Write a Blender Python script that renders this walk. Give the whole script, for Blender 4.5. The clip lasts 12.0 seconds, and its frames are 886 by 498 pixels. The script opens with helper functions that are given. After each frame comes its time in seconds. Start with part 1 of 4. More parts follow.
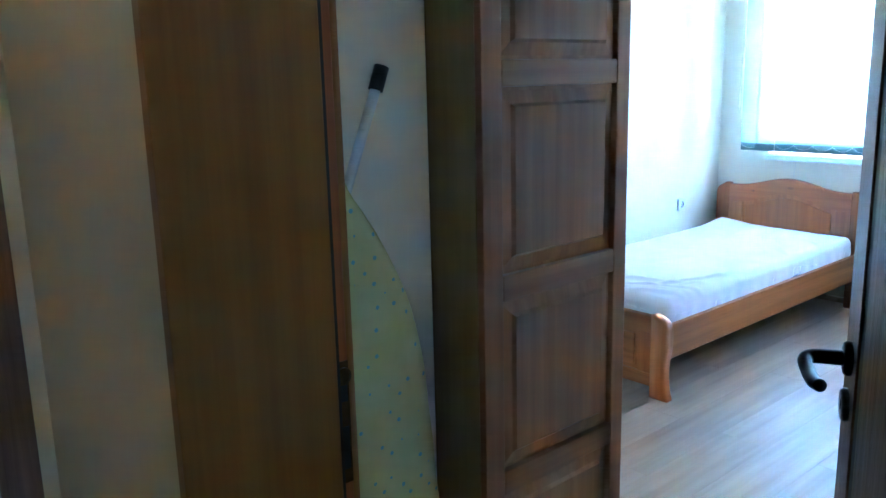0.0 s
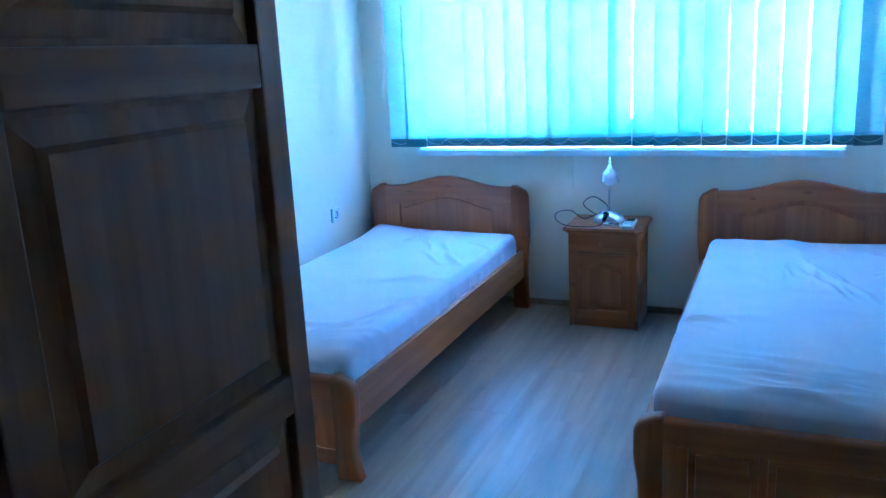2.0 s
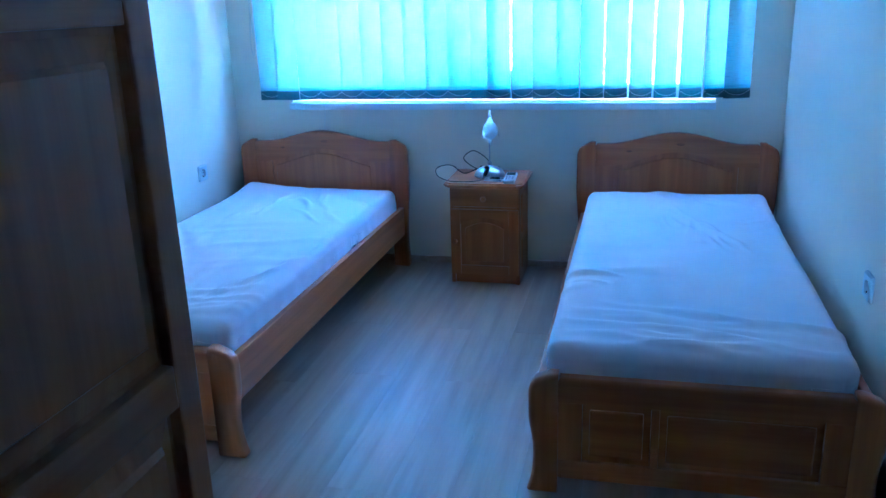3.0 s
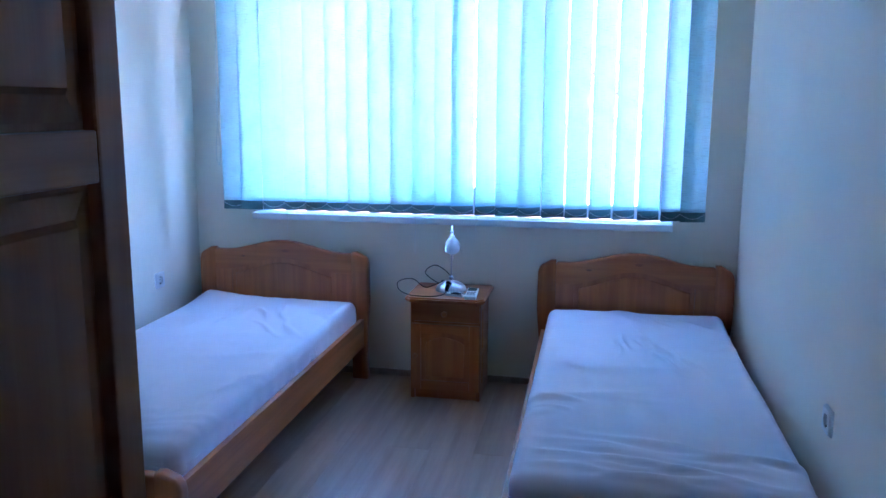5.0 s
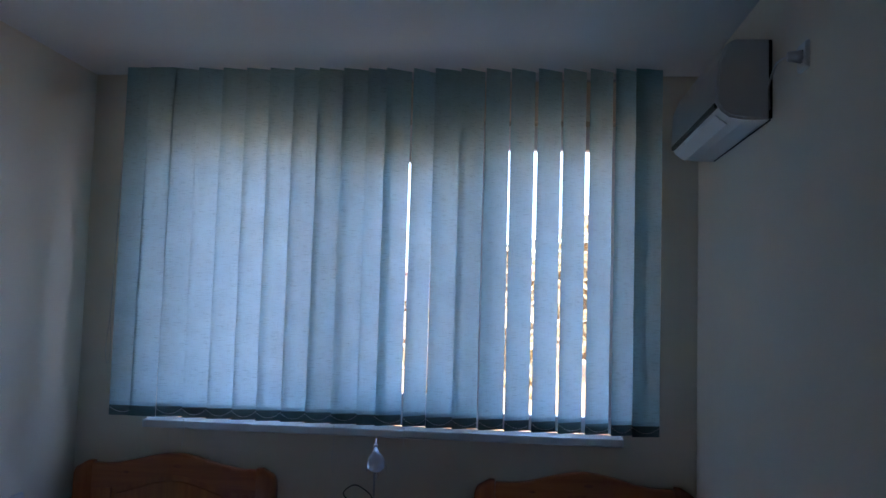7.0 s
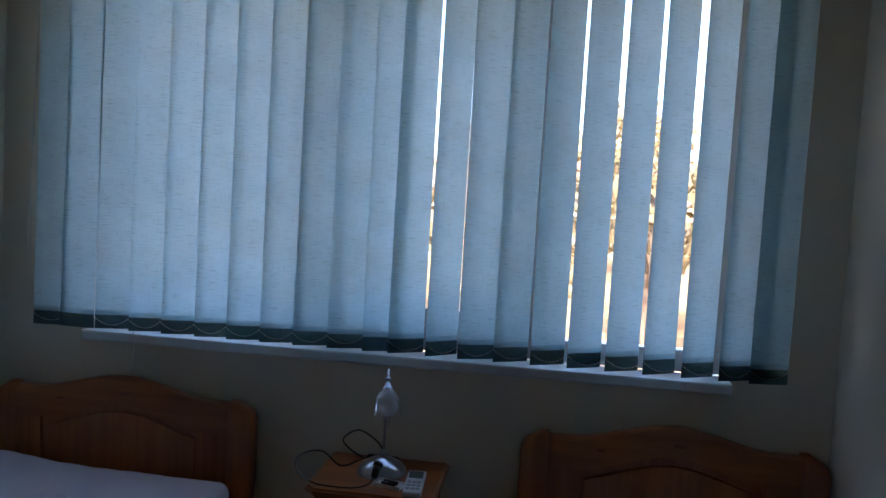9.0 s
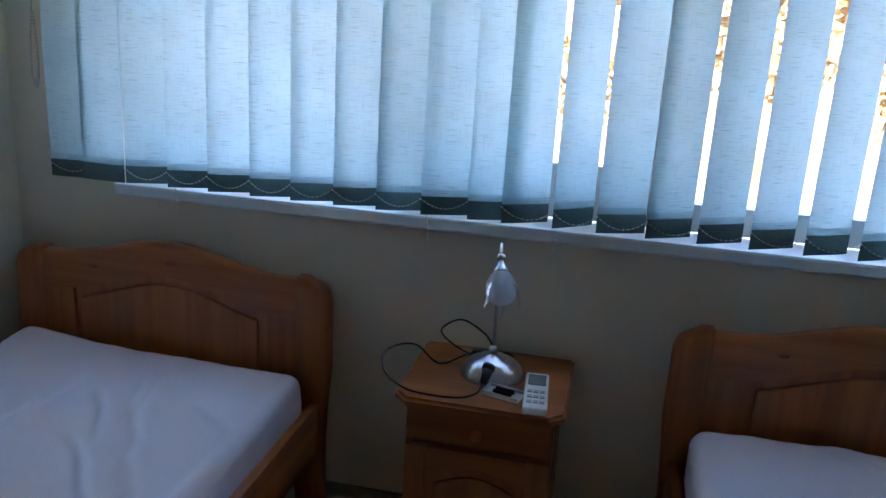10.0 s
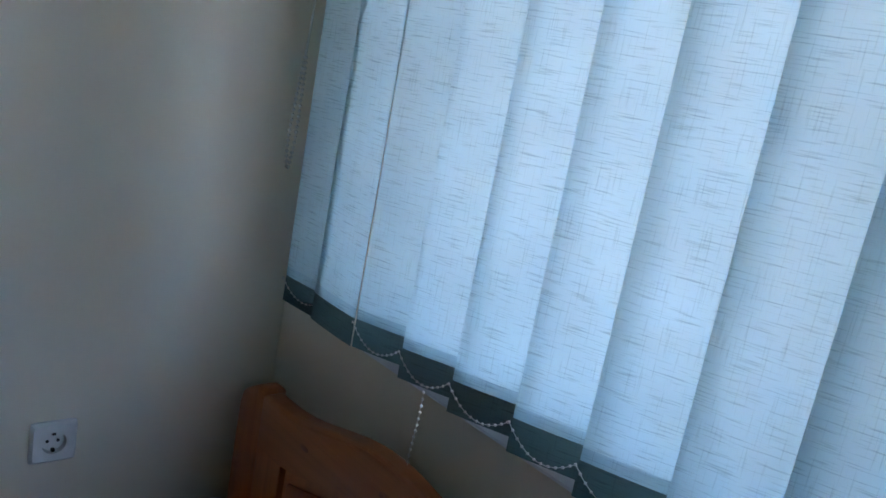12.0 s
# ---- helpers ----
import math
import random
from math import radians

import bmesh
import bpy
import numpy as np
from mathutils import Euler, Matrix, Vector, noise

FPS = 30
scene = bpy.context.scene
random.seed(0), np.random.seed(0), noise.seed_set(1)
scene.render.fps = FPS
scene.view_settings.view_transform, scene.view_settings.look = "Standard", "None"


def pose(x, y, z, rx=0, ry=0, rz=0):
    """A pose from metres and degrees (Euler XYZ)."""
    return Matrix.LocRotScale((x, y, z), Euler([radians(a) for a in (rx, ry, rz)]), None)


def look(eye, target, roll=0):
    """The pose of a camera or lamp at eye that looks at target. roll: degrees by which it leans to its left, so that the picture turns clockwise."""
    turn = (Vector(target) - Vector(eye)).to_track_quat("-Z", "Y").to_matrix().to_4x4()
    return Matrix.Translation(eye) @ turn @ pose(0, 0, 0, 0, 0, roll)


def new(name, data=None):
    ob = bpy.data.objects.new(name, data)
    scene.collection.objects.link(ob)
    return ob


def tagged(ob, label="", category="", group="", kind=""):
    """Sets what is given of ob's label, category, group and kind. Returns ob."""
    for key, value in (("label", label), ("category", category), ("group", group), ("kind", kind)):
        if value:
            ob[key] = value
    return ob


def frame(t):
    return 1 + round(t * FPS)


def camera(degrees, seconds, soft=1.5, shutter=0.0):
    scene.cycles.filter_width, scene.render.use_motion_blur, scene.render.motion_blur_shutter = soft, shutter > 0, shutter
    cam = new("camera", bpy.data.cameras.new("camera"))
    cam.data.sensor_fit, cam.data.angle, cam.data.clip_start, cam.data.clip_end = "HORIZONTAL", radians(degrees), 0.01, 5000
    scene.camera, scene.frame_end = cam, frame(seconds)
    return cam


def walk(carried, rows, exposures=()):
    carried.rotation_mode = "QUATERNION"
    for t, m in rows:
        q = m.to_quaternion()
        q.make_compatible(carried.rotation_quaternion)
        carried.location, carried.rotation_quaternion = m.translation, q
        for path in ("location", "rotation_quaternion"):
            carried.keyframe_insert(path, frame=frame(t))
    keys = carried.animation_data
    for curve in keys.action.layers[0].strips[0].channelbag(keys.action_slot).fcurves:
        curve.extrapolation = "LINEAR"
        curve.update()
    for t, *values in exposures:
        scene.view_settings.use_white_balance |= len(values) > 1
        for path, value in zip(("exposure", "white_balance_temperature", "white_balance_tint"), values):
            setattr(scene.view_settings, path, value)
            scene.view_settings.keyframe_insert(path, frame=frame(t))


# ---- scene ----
LENS = 57.5
PATH = [
    (0, (2.883, 0.368, 1.43), (1.409, 1.655, 1.018), -1.4),
    (0.5, (2.682, 0.472, 1.414), (1.552, 2.062, 0.973), -0.1),
    (1, (2.481, 0.59, 1.432), (1.812, 2.424, 0.998), 0.0),
    (1.5, (2.362, 0.856, 1.424), (1.728, 2.692, 0.948), -2.8),
    (2, (2.309, 1.088, 1.442), (1.539, 2.874, 0.974), -2.9),
    (2.5, (2.289, 1.155, 1.429), (1.695, 2.993, 0.911), -1.7),
    (2.7, (2.257, 1.174, 1.425), (1.748, 3.027, 0.87), -2.4),
    (4.3, (2.171, 1.214, 1.449), (1.797, 3.075, 0.819), -0.4),
    (4.5, (2.179, 1.221, 1.456), (1.811, 3.106, 0.898), -0.2),
    (5, (2.191, 1.216, 1.496), (1.825, 3.151, 1.145), 0.3),
    (5.5, (2.197, 1.25, 1.511), (1.838, 3.202, 1.267), 0.4),
    (6, (2.175, 1.339, 1.515), (1.864, 3.311, 1.394), 0.8),
    (6.5, (2.15, 1.498, 1.51), (1.884, 3.479, 1.577), 1.3),
    (6.7, (2.121, 1.549, 1.492), (1.89, 3.531, 1.633), 1.5),
    (8.3, (1.997, 2.277, 1.473), (1.905, 4.271, 1.593), 2.5),
    (8.5, (2.021, 2.399, 1.494), (1.835, 4.388, 1.585), 2.7),
    (9, (1.954, 2.714, 1.459), (1.7, 4.693, 1.328), 3.4),
    (9.5, (1.792, 3.031, 1.45), (1.591, 4.974, 1.018), 4.2),
    (10, (1.711, 3.367, 1.407), (1.326, 5.252, 0.863), 3.4),
    (10.5, (1.616, 3.687, 1.436), (0.919, 5.476, 0.876), 2.5),
    (11, (1.46, 3.993, 1.423), (0.618, 5.736, 0.92), 2.7),
    (11.5, (1.385, 4.243, 1.408), (0.427, 5.951, 1.0), 4.5),
    (12, (1.416, 4.551, 1.398), (-0.027, 5.864, 0.956), 10.8),
]
cam = camera(LENS, 12.0)
EXPOSURES = [
    (0.0, 7.55, 4600, 6), (0.5, 7.15, 4000, 4), (1.0, 6.85, 3950, 4), (2.0, 6.3, 3650, 4), (2.7, 6.1, 3600, 6), (4.5, 6.2, 3950, 14), (5.0, 5.75, 4350, 22), (5.5, 4.92, 4700, 34), (6.0, 4.3, 5000, 28), (6.5, 3.85, 5250, 25),
    (8.5, 3.25, 5900, 18), (9.5, 3.5, 5750, 18), (10.0, 4.4, 6050, 18), (10.5, 4.5, 6050, 20), (11.5, 4.35, 6150, 19), (12.0, 4.15, 6100, 16),
]
walk(cam, [(t, look(eye, target, roll)) for t, eye, target, roll in PATH], EXPOSURES)

# ---- light and exposure ----
world = bpy.data.worlds.new("sky")
scene.world = world
world.use_nodes = True
_n = world.node_tree.nodes
_sky = _n.new("ShaderNodeTexSky")
_sky.sky_type, _sky.sun_disc = "NISHITA", False
_sky.sun_elevation, _sky.sun_rotation = radians(42), radians(200)
_sky.dust_density = 2.5
world.node_tree.links.new(_sky.outputs[0], _n["Background"].inputs[0])
_n["Background"].inputs[1].default_value = 0.15

sun_data = bpy.data.lights.new("sun", "SUN")
sun_data.energy, sun_data.angle, sun_data.color = 2.6, radians(0.5), (1.0, 0.93, 0.82)
sun = new("sun", sun_data)
sun.matrix_world = look((-8, -22, 22), (0, 0, 0))

# ---- materials ----


def mat(name, color, rough=0.5, metal=0.0, color2=None, scale=(6, 6, 6), detail=6, bump=0.0, fine=0.0, fine_scale=120,
        spec=0.5, coat=0.0, random_mix=0.0, low=0.35, high=0.65):
    """A surface with two scales of variation: a stretched noise between two colours, and fine relief."""
    m = bpy.data.materials.new(name)
    m.use_nodes = True
    nt = m.node_tree
    n, l = nt.nodes, nt.links
    b = n["Principled BSDF"]
    b.inputs["Roughness"].default_value = rough
    b.inputs["Metallic"].default_value = metal
    b.inputs["Specular IOR Level"].default_value = spec
    b.inputs["Coat Weight"].default_value = coat
    b.inputs["Coat Roughness"].default_value = 0.25
    tc = n.new("ShaderNodeTexCoord")
    mp = n.new("ShaderNodeMapping")
    mp.inputs["Scale"].default_value = scale
    info = n.new("ShaderNodeObjectInfo")
    add = n.new("ShaderNodeVectorMath")
    add.operation = "MULTIPLY_ADD"
    l.new(info.outputs["Random"], add.inputs[0])
    add.inputs[1].default_value = (17.0, 9.0, 23.0) if random_mix else (0, 0, 0)
    l.new(tc.outputs["Object"], add.inputs[2])
    l.new(add.outputs[0], mp.inputs["Vector"])
    nz = n.new("ShaderNodeTexNoise")
    nz.inputs["Scale"].default_value = 1.0
    nz.inputs["Detail"].default_value = detail
    nz.inputs["Roughness"].default_value = 0.6
    l.new(mp.outputs[0], nz.inputs["Vector"])
    ramp = n.new("ShaderNodeValToRGB")
    c2 = color2 or tuple(c * 0.85 for c in color)
    ramp.color_ramp.elements[0].position, ramp.color_ramp.elements[1].position = low, high
    ramp.color_ramp.elements[0].color = (*c2, 1)
    ramp.color_ramp.elements[1].color = (*color, 1)
    l.new(nz.outputs[0], ramp.inputs[0])
    out = ramp.outputs[0]
    if random_mix:
        mix = n.new("ShaderNodeHueSaturation")
        rng = n.new("ShaderNodeMapRange")
        rng.inputs[3].default_value, rng.inputs[4].default_value = 1 - random_mix, 1 + random_mix
        l.new(info.outputs["Random"], rng.inputs[0])
        l.new(rng.outputs[0], mix.inputs["Value"])
        l.new(out, mix.inputs["Color"])
        out = mix.outputs[0]
    l.new(out, b.inputs["Base Color"])
    if bump or fine:
        f = n.new("ShaderNodeTexNoise")
        f.inputs["Scale"].default_value = fine_scale
        f.inputs["Detail"].default_value = 3
        l.new(tc.outputs["Object"], f.inputs["Vector"])
        b1 = n.new("ShaderNodeBump")
        b1.inputs["Strength"].default_value = bump
        b1.inputs["Distance"].default_value = 0.004
        l.new(nz.outputs[0], b1.inputs["Height"])
        b2 = n.new("ShaderNodeBump")
        b2.inputs["Strength"].default_value = fine
        b2.inputs["Distance"].default_value = 0.001
        l.new(f.outputs[0], b2.inputs["Height"])
        l.new(b1.outputs[0], b2.inputs["Normal"])
        l.new(b2.outputs[0], b.inputs["Normal"])
    return m


def wood(name, light, dark, rough, bump=0.12, coat=0.0, tight=34, along=1.3, low=0.36, high=0.66):
    """Three versions of one wood, with the grain along x, y or z."""
    made = {}
    for axis in range(3):
        sc = [tight] * 3
        sc[axis] = along
        made["xyz"[axis]] = mat(name + "_" + "xyz"[axis], light, rough, 0, dark, tuple(sc), 8, bump, 0.03, 160, 0.5, coat, 0.07, low, high)
    return made


PINE = wood("lacquered_pine", (0.45, 0.148, 0.036), (0.305, 0.092, 0.020), 0.38, 0.08, 0.25, 26, 1.1)
KNOT = mat("pine_knot", (0.19, 0.058, 0.015), 0.4, 0, (0.33, 0.10, 0.024), (30, 30, 60), 4, 0.1, 0.05)
ALDER = wood("brown_wardrobe_wood", (0.30, 0.122, 0.045), (0.215, 0.082, 0.027), 0.48, 0.08, 0.05, 30, 1.0)
SIDE = mat("wardrobe_side_laminate", (0.22, 0.14, 0.05), 0.5, 0, (0.185, 0.112, 0.038), (40, 40, 2), 6, 0.05, 0.05)
LINING = wood("door_lining_veneer", (0.31, 0.135, 0.022), (0.24, 0.098, 0.014), 0.42, 0.05, 0.1, 40, 0.9)
REBATE = mat("door_lining_rebate", (0.38, 0.12, 0.03), 0.4, 0, (0.28, 0.085, 0.02), (50, 50, 1.2), 6, 0.05, 0.03)
LEAF = wood("dark_ribbed_veneer", (0.205, 0.108, 0.060), (0.105, 0.053, 0.029), 0.36, 0.9, 0.05, 48, 1.5, 0.3, 0.66)
DARKGROOVE = mat("dark_groove", (0.03, 0.02, 0.015), 0.5, 0, (0.02, 0.014, 0.01), (30, 30, 3), 3, 0.05, 0.05)
WALL = mat("cream_wall_paint", (0.85, 0.78, 0.65), 0.7, 0, (0.82, 0.75, 0.62), (1.3, 1.3, 1.3), 4, 0.02, 0.18, 260)
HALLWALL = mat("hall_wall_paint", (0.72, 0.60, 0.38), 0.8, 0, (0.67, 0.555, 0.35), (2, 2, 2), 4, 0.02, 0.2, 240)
CEIL = mat("white_ceiling_paint", (0.82, 0.81, 0.79), 0.8, 0, (0.79, 0.78, 0.76), (1.2, 1.2, 1.2), 3, 0.02, 0.15, 260)
FLOOR = mat("oak_laminate", (0.46, 0.32, 0.225), 0.34, 0, (0.345, 0.225, 0.152), (19, 1.3, 19), 9, 0.03, 0.04, 200, 0.5, 0.0, 0.06, 0.33, 0.67)
SUBFLOOR = mat("floor_joint", (0.06, 0.045, 0.03), 0.8)
SKIRT = mat("brown_skirting", (0.42, 0.32, 0.24), 0.45, 0, (0.32, 0.23, 0.16), (20, 20, 20), 4, 0.05, 0.05)
SHEET = mat("white_cotton", (0.82, 0.79, 0.88), 0.85, 0, (0.79, 0.76, 0.855), (5, 5, 5), 5, 0.10, 0.25, 420, 0.2)
_t = SHEET.node_tree
_n, _l = _t.nodes, _t.links
_tc, _mp, _rz, _mk, _ml, _bp = (_n.new("ShaderNode" + k) for k in ("TexCoord", "Mapping", "TexNoise", "TexNoise", "Math", "Bump"))
_mp.inputs["Scale"].default_value, _mp.inputs["Rotation"].default_value = (9.0, 2.4, 5.0), (0, 0, radians(14))
_rz.noise_type = "RIDGED_MULTIFRACTAL"
_rz.inputs["Scale"].default_value, _rz.inputs["Detail"].default_value = 1.0, 2.0
_mk.inputs["Scale"].default_value, _mk.inputs["Detail"].default_value = 2.6, 1.0
_ml.operation = "MULTIPLY"
_bp.inputs["Strength"].default_value, _bp.inputs["Distance"].default_value = 0.55, 0.009
_l.new(_tc.outputs["Object"], _mp.inputs["Vector"])
_l.new(_mp.outputs[0], _rz.inputs["Vector"])
_l.new(_tc.outputs["Object"], _mk.inputs["Vector"])
_l.new(_rz.outputs[0], _ml.inputs[0])
_l.new(_mk.outputs[0], _ml.inputs[1])
_l.new(_ml.outputs[0], _bp.inputs["Height"])
_l.new(_n["Principled BSDF"].inputs["Normal"].links[0].from_socket, _bp.inputs["Normal"])
_l.new(_bp.outputs[0], _n["Principled BSDF"].inputs["Normal"])
TICK = mat("mattress_ticking", (0.62, 0.60, 0.58), 0.9, 0, (0.5, 0.48, 0.46), (9, 9, 9), 4, 0.05, 0.2)
PLASTIC = mat("white_plastic", (0.78, 0.78, 0.77), 0.35, 0, (0.75, 0.75, 0.74), (4, 4, 4), 3, 0, 0.04, 200)
ACWHITE = mat("aircon_plastic", (0.76, 0.75, 0.74), 0.4, 0, (0.72, 0.71, 0.70), (3, 3, 3), 3, 0, 0.05, 200)
PVC = mat("white_window_frame", (0.80, 0.81, 0.82), 0.35, 0, (0.76, 0.77, 0.78), (3, 3, 3), 3, 0, 0.03, 200)
BLACK = mat("black_plastic", (0.02, 0.02, 0.02), 0.4, 0, (0.012, 0.012, 0.012), (9, 9, 9), 3, 0, 0.05)
GREYLCD = mat("grey_display", (0.20, 0.23, 0.22), 0.2, 0, (0.17, 0.20, 0.19), (20, 20, 20), 3)
BUTTON = mat("grey_buttons", (0.45, 0.46, 0.48), 0.5)
STEEL = mat("brushed_steel", (0.55, 0.55, 0.56), 0.28, 1.0, (0.42, 0.42, 0.43), (120, 4, 120), 5, 0.08, 0.05)
DARKMETAL = mat("dark_bronze_metal", (0.085, 0.075, 0.07), 0.3, 1.0, (0.06, 0.052, 0.048), (20, 20, 20), 4, 0.02, 0.08)
BRASS = mat("dark_brass", (0.12, 0.075, 0.035), 0.38, 1.0, (0.07, 0.045, 0.02), (40, 40, 40), 5, 0.1, 0.1)
BEAD = mat("clear_bead_plastic", (0.86, 0.85, 0.82), 0.25, 0, (0.7, 0.68, 0.63), (9, 9, 9))
TUBE = mat("white_painted_tube", (0.72, 0.75, 0.80), 0.3, 0, (0.68, 0.71, 0.76), (6, 6, 6), 3, 0, 0.03)
GRASS = mat("dry_grass", (0.34, 0.215, 0.10), 0.95, 0, (0.19, 0.11, 0.05), (0.35, 0.35, 0.35), 9, 0.6, 0.2, 6, 0.1)
LEAVES = mat("dusty_leaves", (0.27, 0.195, 0.10), 0.8, 0, (0.18, 0.135, 0.065), (2, 2, 2), 5, 0.2, 0, 20, 0.2, 0, 0.3)
BARK = mat("tree_bark", (0.16, 0.11, 0.07), 0.9, 0, (0.09, 0.06, 0.04), (12, 12, 3), 6, 0.6)
CLAY = mat("clay_roof", (0.38, 0.17, 0.10), 0.85, 0, (0.27, 0.12, 0.07), (3, 3, 3), 5, 0.3)
RENDERED = mat("far_house_wall", (0.62, 0.52, 0.38), 0.9, 0, (0.55, 0.45, 0.33), (1, 1, 1), 4, 0.1)


def cotton_print():
    """Pale yellow cotton with small blue flower dots in rows."""
    m = mat("yellow_dotted_cotton", (0.62, 0.58, 0.30), 0.9, 0, (0.55, 0.51, 0.25), (6, 6, 6), 4, 0.05, 0.25, 380, 0.1)
    nt = m.node_tree
    n, l = nt.nodes, nt.links
    b = n["Principled BSDF"]
    old = b.inputs["Base Color"].links[0].from_socket
    tc = n.new("ShaderNodeTexCoord")
    mp = n.new("ShaderNodeMapping")
    mp.inputs["Rotation"].default_value = (radians(45), 0, 0)
    mp.inputs["Scale"].default_value = (0.0, 27, 27)
    l.new(tc.outputs["Object"], mp.inputs["Vector"])
    vo = n.new("ShaderNodeTexVoronoi")
    vo.inputs["Scale"].default_value = 1.0
    vo.inputs["Randomness"].default_value = 0.25
    l.new(mp.outputs[0], vo.inputs["Vector"])
    lt = n.new("ShaderNodeMath")
    lt.operation = "LESS_THAN"
    lt.inputs[1].default_value = 0.135
    l.new(vo.outputs["Distance"], lt.inputs[0])
    mx = n.new("ShaderNodeMix")
    mx.data_type = "RGBA"
    l.new(lt.outputs[0], mx.inputs[0])
    l.new(old, mx.inputs[6])
    mx.inputs[7].default_value = (0.24, 0.43, 0.50, 1)
    l.new(mx.outputs[2], b.inputs["Base Color"])
    return m


DOTTED = cotton_print()


def linen(name, color, translucency, reflect=(1, 1, 1)):
    """Thin woven blind fabric, which lets light through, with slubs across and along."""
    m = bpy.data.materials.new(name)
    m.use_nodes = True
    nt = m.node_tree
    n, l = nt.nodes, nt.links
    b = n["Principled BSDF"]
    b.inputs["Roughness"].default_value = 0.9
    b.inputs["Specular IOR Level"].default_value = 0.15
    tc = n.new("ShaderNodeTexCoord")
    info = n.new("ShaderNodeObjectInfo")
    add = n.new("ShaderNodeVectorMath")
    add.operation = "MULTIPLY_ADD"
    l.new(info.outputs["Random"], add.inputs[0])
    add.inputs[1].default_value = (31.0, 0.0, 57.0)
    l.new(tc.outputs["Object"], add.inputs[2])
    fac = None
    for sc, lo, hi, weight in (((22, 1, 420), 0.54, 0.74, 0.5), ((420, 1, 18), 0.56, 0.78, 0.32), ((5, 1, 9), 0.3, 0.7, 0.16)):
        mp = n.new("ShaderNodeMapping")
        mp.inputs["Scale"].default_value = sc
        l.new(add.outputs[0], mp.inputs["Vector"])
        nz = n.new("ShaderNodeTexNoise")
        nz.inputs["Scale"].default_value, nz.inputs["Detail"].default_value = 1.0, 2.0
        l.new(mp.outputs[0], nz.inputs["Vector"])
        mr = n.new("ShaderNodeMapRange")
        mr.inputs[1].default_value, mr.inputs[2].default_value = lo, hi
        mr.inputs[3].default_value, mr.inputs[4].default_value = 0.0, weight
        l.new(nz.outputs[0], mr.inputs[0])
        if fac is None:
            fac = mr.outputs[0]
        else:
            s = n.new("ShaderNodeMath")
            l.new(fac, s.inputs[0])
            l.new(mr.outputs[0], s.inputs[1])
            fac = s.outputs[0]
    mx = n.new("ShaderNodeMix")
    mx.data_type = "RGBA"
    l.new(fac, mx.inputs[0])
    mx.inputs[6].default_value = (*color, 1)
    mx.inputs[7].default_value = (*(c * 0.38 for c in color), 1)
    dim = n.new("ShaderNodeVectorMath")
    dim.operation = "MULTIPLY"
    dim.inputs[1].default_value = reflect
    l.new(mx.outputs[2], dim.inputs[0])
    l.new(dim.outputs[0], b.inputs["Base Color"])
    tr = n.new("ShaderNodeBsdfTranslucent")
    l.new(mx.outputs[2], tr.inputs[0])
    sh = n.new("ShaderNodeMixShader")
    sh.inputs[0].default_value = translucency
    l.new(b.outputs[0], sh.inputs[1])
    l.new(tr.outputs[0], sh.inputs[2])
    l.new(sh.outputs[0], n["Material Output"].inputs["Surface"])
    return m


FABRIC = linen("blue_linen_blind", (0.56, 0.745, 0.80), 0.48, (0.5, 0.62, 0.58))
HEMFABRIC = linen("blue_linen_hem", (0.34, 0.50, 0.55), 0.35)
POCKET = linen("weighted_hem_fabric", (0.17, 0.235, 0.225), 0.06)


def glass_mat(name, tint=(1, 1, 1), rough=0.0):
    m = bpy.data.materials.new(name)
    m.use_nodes = True
    b = m.node_tree.nodes["Principled BSDF"]
    b.inputs["Base Color"].default_value = (*tint, 1)
    b.inputs["Transmission Weight"].default_value = 1.0
    b.inputs["Roughness"].default_value = rough
    b.inputs["IOR"].default_value = 1.45
    return m


GLASS = glass_mat("window_glass", (0.97, 0.99, 0.98))
CLEAR = bpy.data.materials.new("clear_lamp_glass")
CLEAR.use_nodes = True
_t = CLEAR.node_tree
_tr, _gl, _mx = _t.nodes.new("ShaderNodeBsdfTransparent"), _t.nodes.new("ShaderNodeBsdfGlossy"), _t.nodes.new("ShaderNodeMixShader")
_gl.inputs["Roughness"].default_value, _mx.inputs[0].default_value = 0.06, 0.38
_t.links.new(_tr.outputs[0], _mx.inputs[1])
_t.links.new(_gl.outputs[0], _mx.inputs[2])
_t.links.new(_mx.outputs[0], _t.nodes["Material Output"].inputs["Surface"])
OPAL = mat("white_opal_glass", (0.88, 0.89, 0.92), 0.2, 0, (0.86, 0.87, 0.90), (6, 6, 6), 2, 0, 0, 100, 0.5)
_t = OPAL.node_tree
_tr, _mx = _t.nodes.new("ShaderNodeBsdfTranslucent"), _t.nodes.new("ShaderNodeMixShader")
_tr.inputs[0].default_value, _mx.inputs[0].default_value = (0.88, 0.9, 0.94, 1), 0.5
_t.links.new(_t.nodes["Principled BSDF"].outputs[0], _mx.inputs[1])
_t.links.new(_tr.outputs[0], _mx.inputs[2])
_t.links.new(_mx.outputs[0], _t.nodes["Material Output"].inputs["Surface"])

# ---- building helpers ----


def thing(name, at=(0, 0, 0), label="", category="", group="", kind=""):
    ob = new(name)
    ob.empty_display_size = 0.1
    ob.matrix_world = Matrix.Translation(at) if len(at) == 3 else at
    return tagged(ob, label, category, group, kind)


